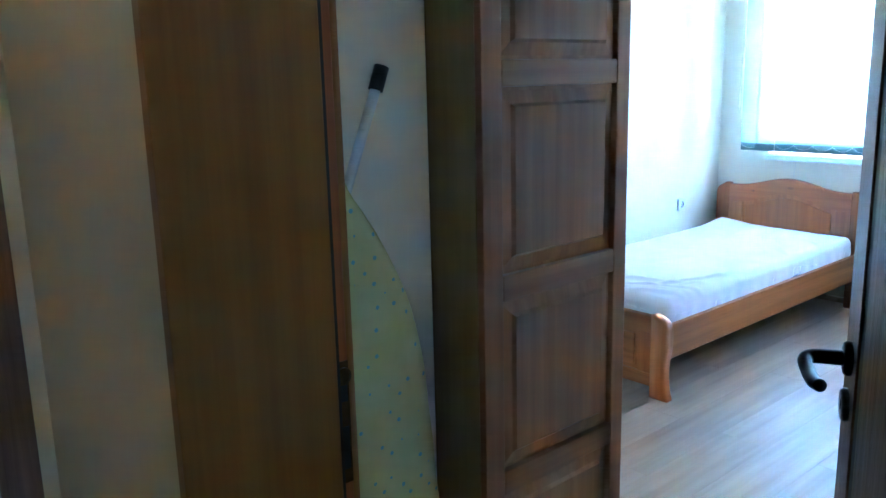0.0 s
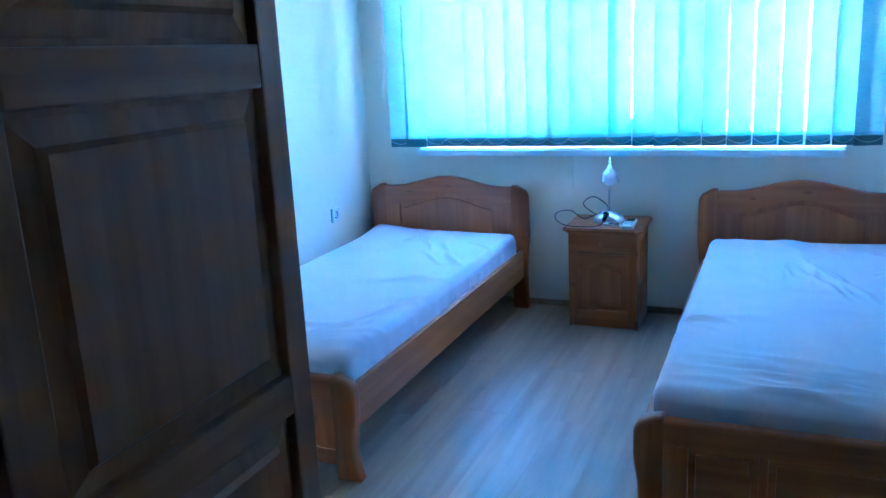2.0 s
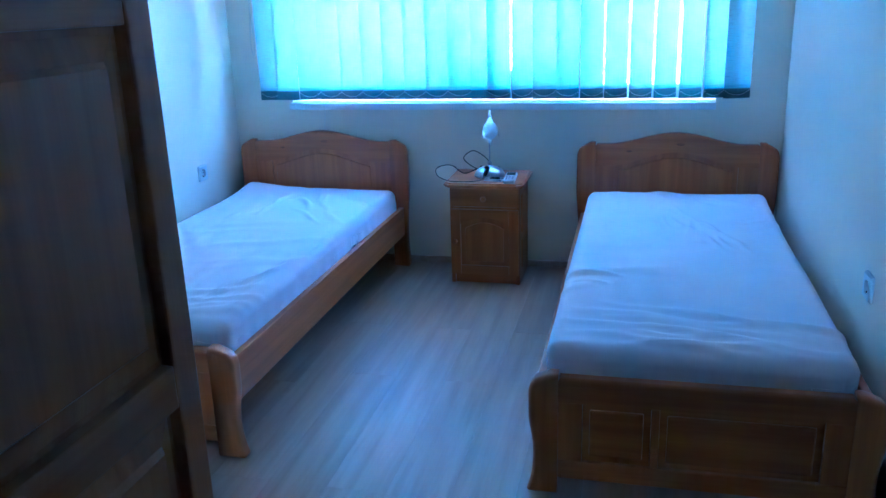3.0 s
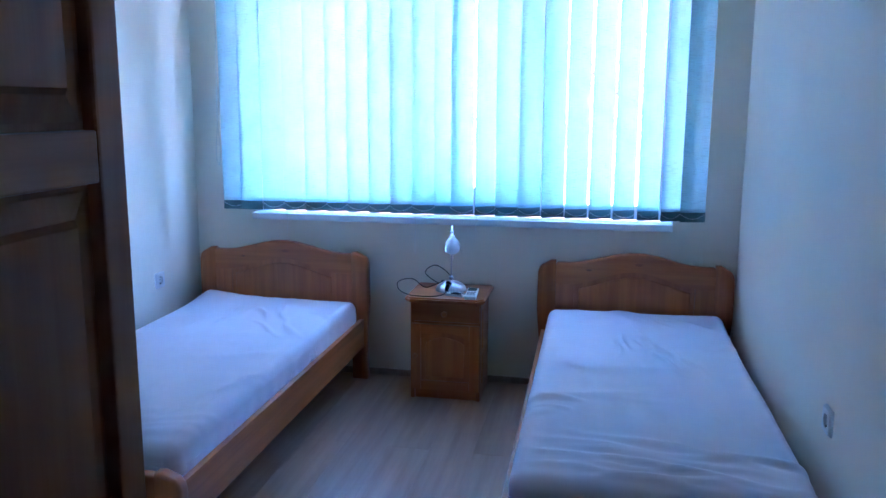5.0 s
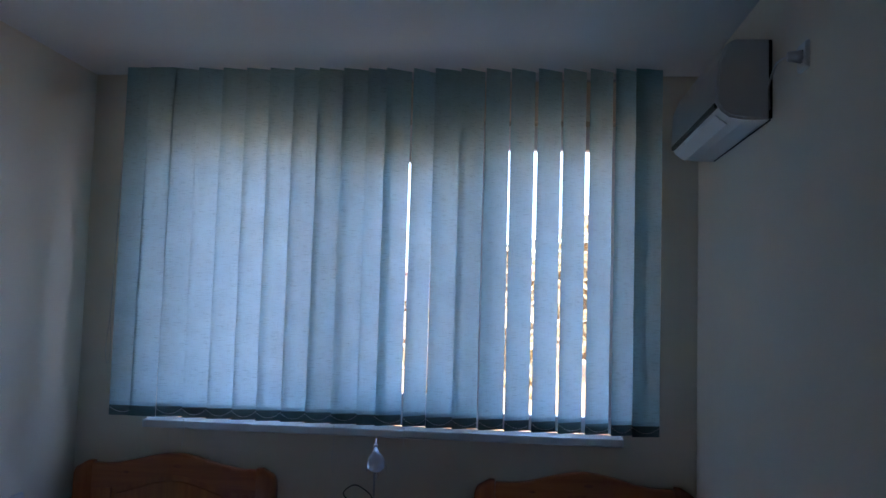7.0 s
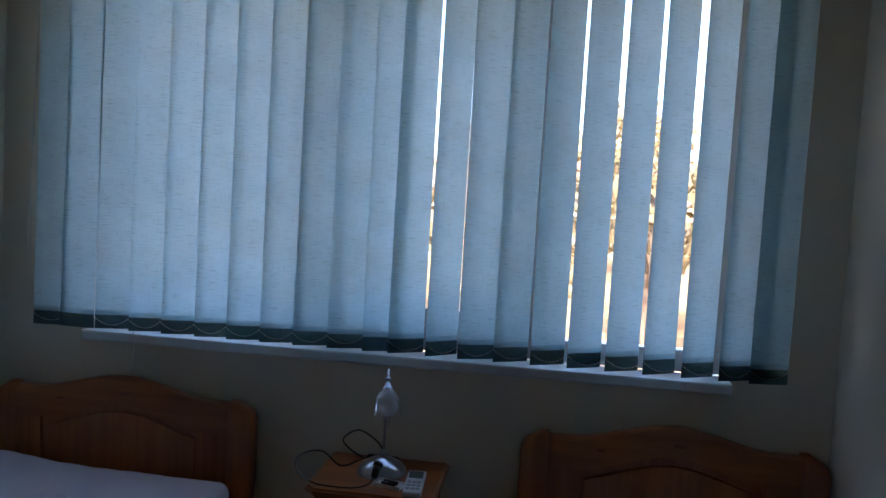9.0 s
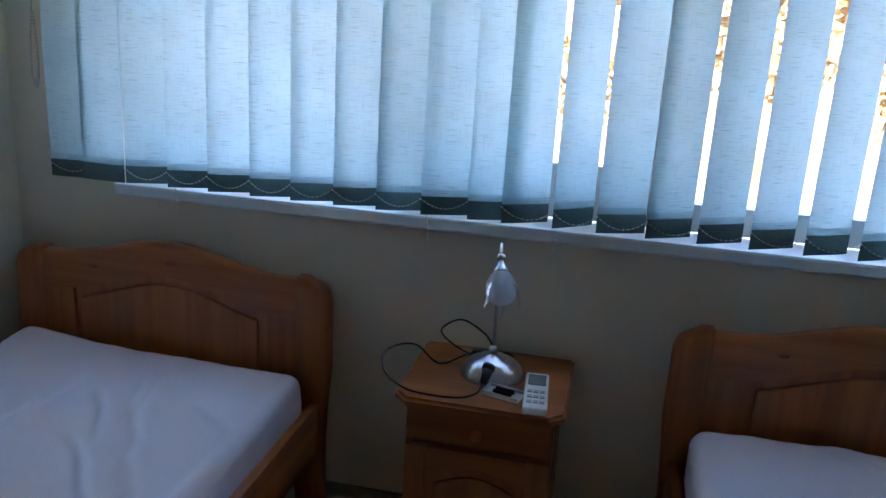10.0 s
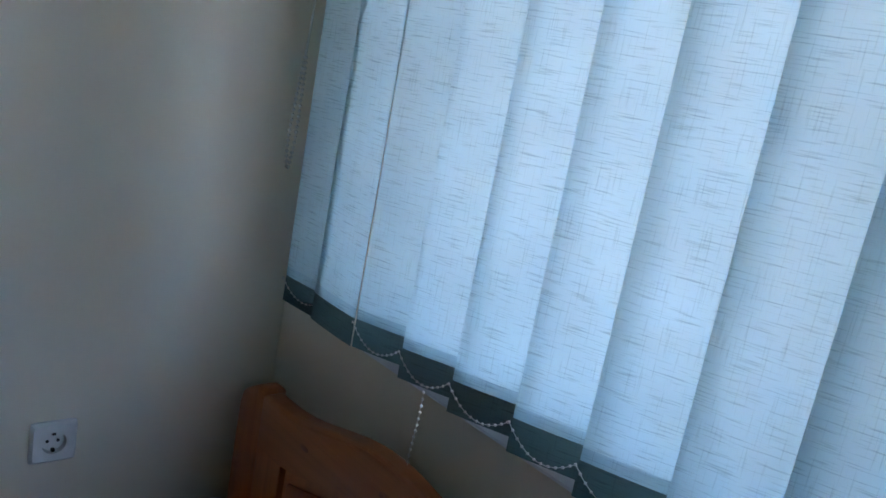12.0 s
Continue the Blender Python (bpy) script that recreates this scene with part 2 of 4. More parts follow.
def finish(name, bm, material, smooth=False):
    bmesh.ops.recalc_face_normals(bm, faces=bm.faces)
    me = bpy.data.meshes.new(name)
    bm.to_mesh(me)
    bm.free()
    if smooth:
        for p in me.polygons:
            p.use_smooth = True
    me.materials.append(material)
    return me


def part(name, bm, material, parent=None, label="", smooth=False):
    ob = new(name, finish(name, bm, material, smooth))
    ob.parent = parent
    return tagged(ob, label)


def structure(name, bm, material, label, category, smooth=False):
    return tagged(new(name, finish(name, bm, material, smooth)), label, category, "", "structure")


def block(x0, x1, y0, y1, z0, z1, bevel=0.0, bm=None, segments=2):
    """A box between the given bounds, with rounded edges."""
    bm = bm or bmesh.new()
    made = bmesh.ops.create_cube(bm, size=1, matrix=Matrix.LocRotScale(
        ((x0 + x1) / 2, (y0 + y1) / 2, (z0 + z1) / 2), None, (abs(x1 - x0), abs(y1 - y0), abs(z1 - z0))))
    if bevel:
        edges = list({e for v in made["verts"] for e in v.link_edges})
        bmesh.ops.bevel(bm, geom=edges, offset=bevel, segments=segments, affect="EDGES", profile=0.6)
    return bm


def strip(low, high, y0, y1, bevel=0.0, bm=None, top_only=False):
    """A board in the xz plane between two lines of equal length, from depth y0 to y1."""
    bm = bm or bmesh.new()
    n = len(low)
    v = {}
    for k, y in enumerate((y0, y1)):
        for i in range(n):
            v[k, 0, i] = bm.verts.new((low[i][0], y, low[i][1]))
            v[k, 1, i] = bm.verts.new((high[i][0], y, high[i][1]))
    new_faces = []
    for i in range(n - 1):
        new_faces.append(bm.faces.new((v[0, 0, i], v[0, 0, i + 1], v[0, 1, i + 1], v[0, 1, i])))
        new_faces.append(bm.faces.new((v[1, 0, i], v[1, 1, i], v[1, 1, i + 1], v[1, 0, i + 1])))
        new_faces.append(bm.faces.new((v[0, 1, i], v[0, 1, i + 1], v[1, 1, i + 1], v[1, 1, i])))
        new_faces.append(bm.faces.new((v[0, 0, i], v[1, 0, i], v[1, 0, i + 1], v[0, 0, i + 1])))
    for i in (0, n - 1):
        new_faces.append(bm.faces.new((v[0, 0, i], v[0, 1, i], v[1, 1, i], v[1, 0, i])))
    bmesh.ops.recalc_face_normals(bm, faces=bm.faces)
    if bevel:
        tops = {v[k, 1, i] for k in (0, 1) for i in range(n)}
        edges = [e for e in bm.edges if e.is_manifold and e.calc_face_angle(0) > 0.6 and (not top_only or (e.verts[0] in tops and e.verts[1] in tops))]
        bmesh.ops.bevel(bm, geom=edges, offset=bevel, segments=3, affect="EDGES", profile=0.5)
    return bm


def lathe(profile, steps=28, axis_at=(0, 0, 0), bm=None, closed=False):
    """A turned body from (radius, height) pairs."""
    bm = bm or bmesh.new()
    rings = []
    for r, z in profile:
        rings.append([bm.verts.new((axis_at[0] + r * math.cos(2 * math.pi * i / steps),
                                    axis_at[1] + r * math.sin(2 * math.pi * i / steps), axis_at[2] + z)) for i in range(steps)])
    for a, b in zip(rings, rings[1:]):
        for i in range(steps):
            bm.faces.new((a[i], a[(i + 1) % steps], b[(i + 1) % steps], b[i]))
    if not closed:
        bm.faces.new(rings[0][::-1])
        bm.faces.new(rings[-1])
    return bm


def tube(points, radius, bm=None, steps=10, taper=None):
    """A round bar along a line of points."""
    bm = bm or bmesh.new()
    pts = [Vector(p) for p in points]
    rings = []
    side = None
    for i, p in enumerate(pts):
        d = (pts[min(i + 1, len(pts) - 1)] - pts[max(i - 1, 0)]).normalized()
        if side is None:
            side = d.orthogonal().normalized()
        side = (side - d * side.dot(d)).normalized()
        up = d.cross(side)
        r = radius if taper is None else radius + (taper - radius) * i / (len(pts) - 1)
        rings.append([bm.verts.new(p + r * (side * math.cos(2 * math.pi * k / steps) + up * math.sin(2 * math.pi * k / steps))) for k in range(steps)])
    for a, b in zip(rings, rings[1:]):
        for k in range(steps):
            bm.faces.new((a[k], a[(k + 1) % steps], b[(k + 1) % steps], b[k]))
    bm.faces.new(rings[0][::-1])
    bm.faces.new(rings[-1])
    return bm


def smooth_line(points, n=8):
    """A Catmull-Rom line through the points."""
    p = [Vector(q) for q in points]
    p = [2 * p[0] - p[1]] + p + [2 * p[-1] - p[-2]]
    out = []
    for i in range(1, len(p) - 2):
        for k in range(n):
            t = k / n
            out.append(0.5 * (2 * p[i] + (p[i + 1] - p[i - 1]) * t + (2 * p[i - 1] - 5 * p[i] + 4 * p[i + 1] - p[i + 2]) * t * t
                              + (3 * p[i] - p[i - 1] - 3 * p[i + 1] + p[i + 2]) * t ** 3))
    return out + [p[-2]]


def pillow_box(hx, hy, hz, r, cuts=36):
    """A box with round edges and a fine grid, centred at the origin."""
    bm = bmesh.new()
    bmesh.ops.create_cube(bm, size=2)
    bmesh.ops.subdivide_edges(bm, edges=bm.edges[:], cuts=cuts, use_grid_fill=True)
    for v in bm.verts:
        p = Vector((v.co.x * hx, v.co.y * hy, v.co.z * hz))
        q = Vector((max(-hx + r, min(hx - r, p.x)), max(-hy + r, min(hy - r, p.y)), max(-hz + r, min(hz - r, p.z))))
        d = p - q
        v.co = q + d.normalized() * r if d.length > 1e-6 else p
    return bm


# ---- the room ----
XL, XR, YW, ZC = -0.03, 2.91, 5.44, 2.588
DY0, DY1 = 0.70, 0.928         # the wall with the doorway
DX0, DX1, DZ = 2.055, 2.80, 2.02
WX0, WX1, WZ0, WZ1 = 0.322, 2.582, 0.905, 2.370  # the window opening

bm = block(XL - 0.12, WX0, YW, YW + 0.31, 0, ZC)
block(WX1, XR + 0.12, YW, YW + 0.31, 0, ZC, 0, bm)
block(WX0, WX1, YW, YW + 0.31, 0, WZ0 - 0.043, 0, bm)
block(WX0, WX1, YW, YW + 0.31, WZ1, ZC, 0, bm)
structure("wall_north", bm, WALL, "cream painted wall with a wide window opening", "wall")
structure("wall_west", block(XL - 0.12, XL, 2.12, YW, 0, ZC), WALL, "cream painted wall beside the bed", "wall")
structure("wall_east", block(XR, XR + 0.12, DY1, YW, 0, ZC), WALL, "cream painted wall under the air conditioner", "wall")
bm = block(XL - 0.12, 1.06, DY1, 2.12, 0, ZC)
structure("wall_recess", bm, WALL, "plain wall behind the wardrobe", "wall")
structure("wall_stub", block(1.06, 1.51, DY1, 1.53, 0, ZC), WALL, "cream wall with the ironing board against it", "wall")
bm = block(1.44, DX0 - 0.02, DY0, DY1, 0, ZC)
block(DX1 + 0.02, 4.3, DY0, DY1, 0, ZC, 0, bm)
block(DX0 - 0.02, DX1 + 0.02, DY0, DY1, DZ + 0.02, ZC, 0, bm)
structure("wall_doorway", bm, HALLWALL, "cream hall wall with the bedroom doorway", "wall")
structure("ceiling", block(XL - 0.12, XR + 0.12, DY1, YW + 0.31, ZC, ZC + 0.2), CEIL, "plain white painted ceiling", "ceiling")
structure("floor", block(XL - 0.12, 4.3, -1.0, YW, -0.12, -0.012), SUBFLOOR, "oak laminate floor in long boards", "floor")

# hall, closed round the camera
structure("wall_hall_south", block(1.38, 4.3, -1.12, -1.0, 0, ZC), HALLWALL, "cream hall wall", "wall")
# bounds of an added opening, sized for the hall's brightness
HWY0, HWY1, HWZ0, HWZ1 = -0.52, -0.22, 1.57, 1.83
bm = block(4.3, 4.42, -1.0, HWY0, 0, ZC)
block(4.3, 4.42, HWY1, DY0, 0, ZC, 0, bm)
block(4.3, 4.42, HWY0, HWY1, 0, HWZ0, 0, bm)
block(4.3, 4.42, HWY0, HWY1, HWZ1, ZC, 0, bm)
structure("wall_hall_east", bm, HALLWALL, "cream hall wall with an added opening for daylight", "wall")
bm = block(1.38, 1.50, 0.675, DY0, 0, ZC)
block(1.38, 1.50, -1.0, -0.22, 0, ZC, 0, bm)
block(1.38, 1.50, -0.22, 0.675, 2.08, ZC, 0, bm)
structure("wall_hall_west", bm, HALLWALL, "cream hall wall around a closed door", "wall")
# unseen mass over the rooms, added to cast shadow on the near ground
structure("upper_floor", block(XL - 0.12, 4.42, -1.12, YW + 0.31, ZC + 0.205, 7.6), RENDERED, "unseen block over the house, added to shade the ground outside", "building")
structure("ceiling_hall", block(1.38, 4.42, -1.12, DY1, ZC, ZC + 0.2), CEIL, "white hall ceiling", "ceiling")

# skirting boards
for k, (x0, x1, y0, y1) in enumerate(((XL, XR, YW - 0.014, YW), (XL, XL + 0.014, 2.12, YW - 0.014), (XR - 0.014, XR, DY1 + 0.02, YW - 0.014))):
    structure("baseboard_%d" % (k + 1), block(x0, x1, y0, y1, 0.001, 0.036, 0.004), SKIRT, "low brown wooden skirting board along the wall", "baseboard")

# ---- window ----
win = thing("window_1", (0, 0, 0), "wide white plastic window behind the blind", "window", "", "structure")
FY0, FY1 = YW + 0.10, YW + 0.165
bm = block(WX0, WX1, FY0, FY1, WZ0, WZ0 + 0.075, 0.004)
block(WX0, WX1, FY0, FY1, WZ1 - 0.117, WZ1, 0.004, bm)
block(WX0, WX0 + 0.075, FY0, FY1, WZ0 + 0.075, WZ1 - 0.117, 0.004, bm)
block(WX1 - 0.075, WX1, FY0, FY1, WZ0 + 0.075, WZ1 - 0.117, 0.004, bm)
for mx in (1.17, 1.885):
    block(mx - 0.04, mx + 0.04, FY0, FY1, WZ0 + 0.075, WZ1 - 0.117, 0.004, bm)
part("window_frame", bm, PVC, win)
SX0, SX1, SZ0, SZ1 = 1.19, 1.865, WZ0 + 0.055, WZ1 - 0.093
bm = block(SX0, SX1, FY0 - 0.022, FY0 - 0.002, SZ0, SZ0 + 0.10, 0.006)
block(SX0, SX1, FY0 - 0.022, FY0 - 0.002, SZ1 - 0.10, SZ1, 0.006, bm)
block(SX0, SX0 + 0.085, FY0 - 0.022, FY0 - 0.002, SZ0 + 0.1, SZ1 - 0.1, 0.006, bm)
block(SX1 - 0.085, SX1, FY0 - 0.022, FY0 - 0.002, SZ0 + 0.1, SZ1 - 0.1, 0.006, bm)
part("sash_frame", bm, PVC, win)
for x0, x1 in ((WX0 + 0.077, 1.128), (1.212, 1.843), (1.927, WX1 - 0.077)):
    p = part("pane", block(x0, x1, FY0 + 0.028, FY0 + 0.034, WZ0 + 0.077, WZ1 - 0.119), GLASS, win)
    p.visible_shadow = False
part("window_sill", block(0.315, 2.583, YW - 0.038, FY0 - 0.002, WZ0 - 0.039, WZ0 - 0.001, 0.008), PVC, win, "white window sill")

# unseen window added behind the walker to light the hall
hw = thing("added_hall_window", (0, 0, 0), "unseen white hall window, added to let daylight into the hall", "window", "", "structure")
bm = block(4.34, 4.38, HWY0, HWY0 + 0.03, HWZ0, HWZ1, 0.003)
block(4.34, 4.38, HWY1 - 0.03, HWY1, HWZ0, HWZ1, 0.003, bm)
block(4.34, 4.38, HWY0 + 0.03, HWY1 - 0.03, HWZ0, HWZ0 + 0.03, 0.003, bm)
block(4.34, 4.38, HWY0 + 0.03, HWY1 - 0.03, HWZ1 - 0.03, HWZ1, 0.003, bm)
part("window_frame", bm, PVC, hw)
p = part("pane", block(4.357, 4.363, HWY0 + 0.03, HWY1 - 0.03, HWZ0 + 0.03, HWZ1 - 0.03), GLASS, hw)
p.visible_shadow = False

# ---- vertical blind ----
blind = thing("vertical_blind", (0, YW - 0.12, ZC), "light blue linen vertical blind, closed, hanging before the window", "blind")
part("headrail", block(0.20, 2.70, 0.062, 0.098, -0.035, -0.001, 0.004), PVC, blind)
SLATW, SLAT_TOP, SLAT_LOW, HEM = 0.127, -0.006, -1.653, 0.064
ANGLE = [6, -0.5] + [22] * 8 + [22, 31, 42, 24, 31.5, 30.5, 30, 30.5, 31.5, 30.5, 27, 14]
slat_left = [0.206, 0.304, 0.433, 0.557, 0.674, 0.793, 0.906, 1.023, 1.137, 1.255, 1.374, 1.459,
             1.584, 1.690, 1.806, 1.925, 2.042, 2.160, 2.278, 2.396, 2.509, 2.601]


def slat_mesh(z0, z1, half, rows, bow, name, material, thick=0.0):
    bm = bmesh.new()
    grid = []
    for j in range(rows + 1):
        z = z0 + (z1 - z0) * j / rows
        row = []
        for k in range(9):
            u = k / 8
            row.append(bm.verts.new((SLATW * (u - 0.5), bow * (1 - (2 * u - 1) ** 2), z)))
        grid.append(row)
    for a, b in zip(grid, grid[1:]):
        for k in range(8):
            bm.faces.new((a[k], a[k + 1], b[k + 1], b[k]))
    if thick:
        bmesh.ops.solidify(bm, geom=bm.faces[:], thickness=thick)
    return finish(name, bm, material, not thick)


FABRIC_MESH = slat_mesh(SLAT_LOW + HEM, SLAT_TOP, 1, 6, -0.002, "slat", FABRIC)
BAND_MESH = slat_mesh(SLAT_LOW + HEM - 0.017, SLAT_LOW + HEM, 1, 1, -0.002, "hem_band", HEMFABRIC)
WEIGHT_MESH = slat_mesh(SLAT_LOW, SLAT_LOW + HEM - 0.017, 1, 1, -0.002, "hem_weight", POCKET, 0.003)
rnd = random.Random(4)
slat_ends = []
for i in range(22):
    lean = 0.45 if i == 1 else rnd.uniform(-0.12, 0.12)
    a = radians(ANGLE[i] + rnd.uniform(-0.6, 0.6))
    # the left edge stands at its place on the room side of the row
    cx = slat_left[i] + 0.5 * SLATW * math.cos(a) - SLAT_LOW * math.sin(radians(lean))
    cy = -0.03 + 0.5 * SLATW * math.sin(a)
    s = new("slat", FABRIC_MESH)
    s.parent = blind
    m = Matrix.Translation((cx, cy, 0)) @ Matrix.Rotation(a, 4, "Z") @ Matrix.Rotation(radians(lean), 4, "Y")
    s.matrix_local = m
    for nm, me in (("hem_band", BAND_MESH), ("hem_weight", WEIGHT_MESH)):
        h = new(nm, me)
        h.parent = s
    slat_ends.append((m @ Vector((-SLATW / 2, 0, SLAT_LOW + 0.03)), m @ Vector((SLATW / 2, 0, SLAT_LOW + 0.03))))


def bead_chain(points, gap=0.0118, radius=0.0024):
    """A thin cord with small beads along it."""
    bm = tube(points, 0.0006, None, 5)
    run = 0.0
    for a, b in zip(points, points[1:]):
        a, b = Vector(a), Vector(b)
        length = (b - a).length
        while run < length:
            bmesh.ops.create_icosphere(bm, subdivisions=1, radius=radius, matrix=Matrix.Translation(a.lerp(b, run / length)))
            run += gap
        run -= length
    return bm


for i in range(22):
    if i in (1, 10):
        continue
    a, b = slat_ends[i]
    if i < 21:
        b = slat_ends[i + 1][0] if i not in (0, 9) else b
    front = Vector((0, -0.006, 0.0))
    pts = [a.lerp(b, k / 8) + front - Vector((0, 0, 0.026 * (1 - (2 * k / 8 - 1) ** 2))) + Vector((0, 0, 0.012)) for k in range(9)]
    part("hem_chain", bead_chain(pts), BEAD, blind, "thin white bead chain")
for x, dy, z0, z1 in ((0.536, 0.045, 0.915, 0.715), (1.255, 0.045, 0.915, 0.708), (1.594, -0.034, 0.93, 0.851)):
    part("loose_chain", bead_chain([(x + 0.004 * math.sin(k * 1.1), dy + 0.002 * k / 6, z0 - ZC + (z1 - z0) * k / 6) for k in range(7)], 0.0115, 0.0029), BEAD, blind, "loose end of bead chain")
cord = [(0.203, -0.012, -0.04), (0.199, -0.035, -0.7), (0.194, -0.045, -1.17), (0.193, -0.047, -1.22)]
part("pull_cord", tube(cord, 0.0022, None, 6), BEAD, blind)
loop = smooth_line([(0.193, -0.047, -1.215), (0.186, -0.050, -1.30), (0.187, -0.054, -1.375), (0.199, -0.054, -1.415), (0.207, -0.053, -1.36), (0.204, -0.050, -1.29), (0.196, -0.047, -1.215)], 5)
part("pull_chain", bead_chain(loop, 0.009, 0.0034), BEAD, blind)

# ---- beds ----
BW, BL = 0.968, 2.075  # outer width and length; local x across, y from foot to head


def arch(x, half, base, rise):
    """The crest line: level near the posts, a soft rise in the middle."""
    u = abs(x) / half
    if u > 0.86:
        return base
    return base + rise * 0.5 * (1 + math.cos(math.pi * u / 0.86))


def post(side, height, width, y0, y1, bulge, foot, waist=0.012):
    """An upright with a round outer top corner and a slightly curved outer side."""
    inner = side * (BW / 2 - width)
    low, high = [], []
    rows = 22
    for i in range(rows + 1):
        z = height * i / rows
        u = i / rows
        out = BW / 2 + bulge * math.sin(math.pi * (u - 0.15)) * (u > 0.15) - waist * math.sin(math.pi * min(u / 0.62, 1))
        out += foot * max(0.0, 1 - u / 0.12) ** 2
        r = 0.065
        if z > height - r:
            out -= r - math.sqrt(max(0.0, r * r - (z - height + r) ** 2))
        low.append((inner, z))
        high.append((side * out, z))
    bm = bmesh.new()
    v = {}
    for i in range(rows + 1):
        for k, y in enumerate((y0, y1)):
            v[0, i, k] = bm.verts.new((low[i][0], y, low[i][1]))
            v[1, i, k] = bm.verts.new((high[i][0], y, high[i][1]))
    for i in range(rows):
        for k in (0, 1):
            bm.faces.new((v[0, i, k], v[1, i, k], v[1, i + 1, k], v[0, i + 1, k]))
        for s in (0, 1):
            bm.faces.new((v[s, i, 0], v[s, i, 1], v[s, i + 1, 1], v[s, i + 1, 0]))
    for i in (0, rows):
        bm.faces.new((v[0, i, 0], v[1, i, 0], v[1, i, 1], v[0, i, 1]))
    bmesh.ops.recalc_face_normals(bm, faces=bm.faces)
    edges = [e for e in bm.edges if e.is_manifold and e.calc_face_angle(0) > 0.7 and not all(abs(w.co.x - inner) < 1e-5 for w in e.verts)]
    bmesh.ops.bevel(bm, geom=edges, offset=0.013, segments=4, affect="EDGES", profile=0.5)
    return bm


def bed(at, label):
    b = thing("single_bed", at, label, "bed", "single beds")
    pw = 0.088
    half = BW / 2 - pw - 0.001
    y0, y1 = BL - 0.045, BL
    for s in (-1, 1):
        p = part("headboard_post", post(s, 0.712, pw, y0 - 0.004, y1 + 0.004, 0.006, 0.0), PINE["z"], b, "", True)
    xs = [half * (2 * k / 24 - 1) for k in range(25)]
    top = [(x, arch(x, half, 0.703, 0.058)) for x in xs]
    pin = 0.30
    inner = [(x, arch(x, half, 0.688, 0.074) - 0.098) for x in xs]
    part("crest_rail", strip([(x, z) for x, z in inner], top, y0, y1, 0.010, None, True), PINE["x"], b)
    for s in (-1, 1):
        xa, xb = sorted((s * pin, s * half))
        ks = [xa + (xb - xa) * k / 6 for k in range(7)]
        part("headboard_stile", strip([(x, 0.22) for x in ks], [(x, arch(x, half, 0.688, 0.074) - 0.0982) for x in ks], y0 + 0.0004, y1), PINE["z"], b)
    ks = [pin * (2 * k / 20 - 1) for k in range(21)]
    part("headboard_panel", strip([(x, 0.22) for x in ks], [(x, arch(x, half, 0.688, 0.074) - 0.097) for x in ks], y0 + 0.014, y1 - 0.006), PINE["z"], b)
    ks = [(pin - 0.022) * (2 * k / 20 - 1) for k in range(21)]
    part("headboard_field", strip([(x, 0.23) for x in ks], [(x, arch(x, half, 0.688, 0.074) - 0.126) for x in ks], y0 + 0.003, y0 + 0.015, 0.006), PINE["z"], b, "", True)
    for x, z, r in ((0.02, 0.705, 0.011), (-0.23, 0.668, 0.008)):
        bm = bmesh.new()
        bmesh.ops.create_uvsphere(bm, u_segments=14, v_segments=8, radius=1, matrix=Matrix.LocRotScale((x, y0 + 0.0006, z), None, (r * 2.6, 0.0009, r)))
        part("wood_knot", bm, KNOT, b, "dark knot in the pine", True)
    # foot end
    f0, f1 = 0.0, 0.045
    for s in (-1, 1):
        part("footboard_post", post(s, 0.392, pw, f0 - 0.004, f1 + 0.004, -0.002, 0.007, 0.015), PINE["z"], b, "", True)
    xs = [half * (2 * k / 12 - 1) for k in range(13)]
    part("footboard_rail", strip([(x, 0.305) for x in xs], [(x, 0.381) for x in xs], f0, f1, 0.010, None, True), PINE["x"], b)
    part("footboard_rail", strip([(x, 0.055) for x in xs], [(x, 0.115) for x in xs], f0, f1, 0.004), PINE["x"], b)
    for xa, xb in ((-half, -half + 0.07), (-0.132, -0.108), (half - 0.07, half)):
        part("footboard_stile", block(xa, xb, f0 + 0.001, f1, 0.1155, 0.3045, 0.003), PINE["z"], b)
    for xa, xb in ((-half + 0.0705, -0.1325), (-0.1075, half - 0.0705)):
        part("footboard_panel", block(xa, xb, f0 + 0.014, f1 - 0.006, 0.1155, 0.3045), PINE["x"], b)
        part("footboard_field", block(xa + 0.02, xb - 0.02, f0 + 0.004, f0 + 0.0145, 0.135, 0.285, 0.006), PINE["x"], b)
    for s in (-1, 1):
        xa, xb = sorted((s * (BW / 2 - 0.045), s * (BW / 2 - 0.020)))
        part("side_rail", block(xa, xb, f1 + 0.005, y0 - 0.005, 0.188, 0.345, 0.005), PINE["y"], b)
        xa, xb = sorted((s * (BW / 2 - 0.075), s * (BW / 2 - 0.046)))
        part("support_cleat", block(xa, xb, f1 + 0.01, y0 - 0.01, 0.185, 0.215, 0.002), PINE["y"], b)
    for k in range(11):
        y = 0.16 + k * 0.175
        part("bed_slat", block(-BW / 2 + 0.05, BW / 2 - 0.05, y, y + 0.075, 0.2155, 0.232, 0.002), PINE["x"], b)
    return b


bed_left = bed((0.512, 3.305, 0), "lacquered pine single bed against the wall with the socket")
bed_right = bed(Matrix.Translation((2.415, 3.305, 0)) @ Matrix.Rotation(radians(0.38), 4, "Z"), "lacquered pine single bed below the air conditioner")


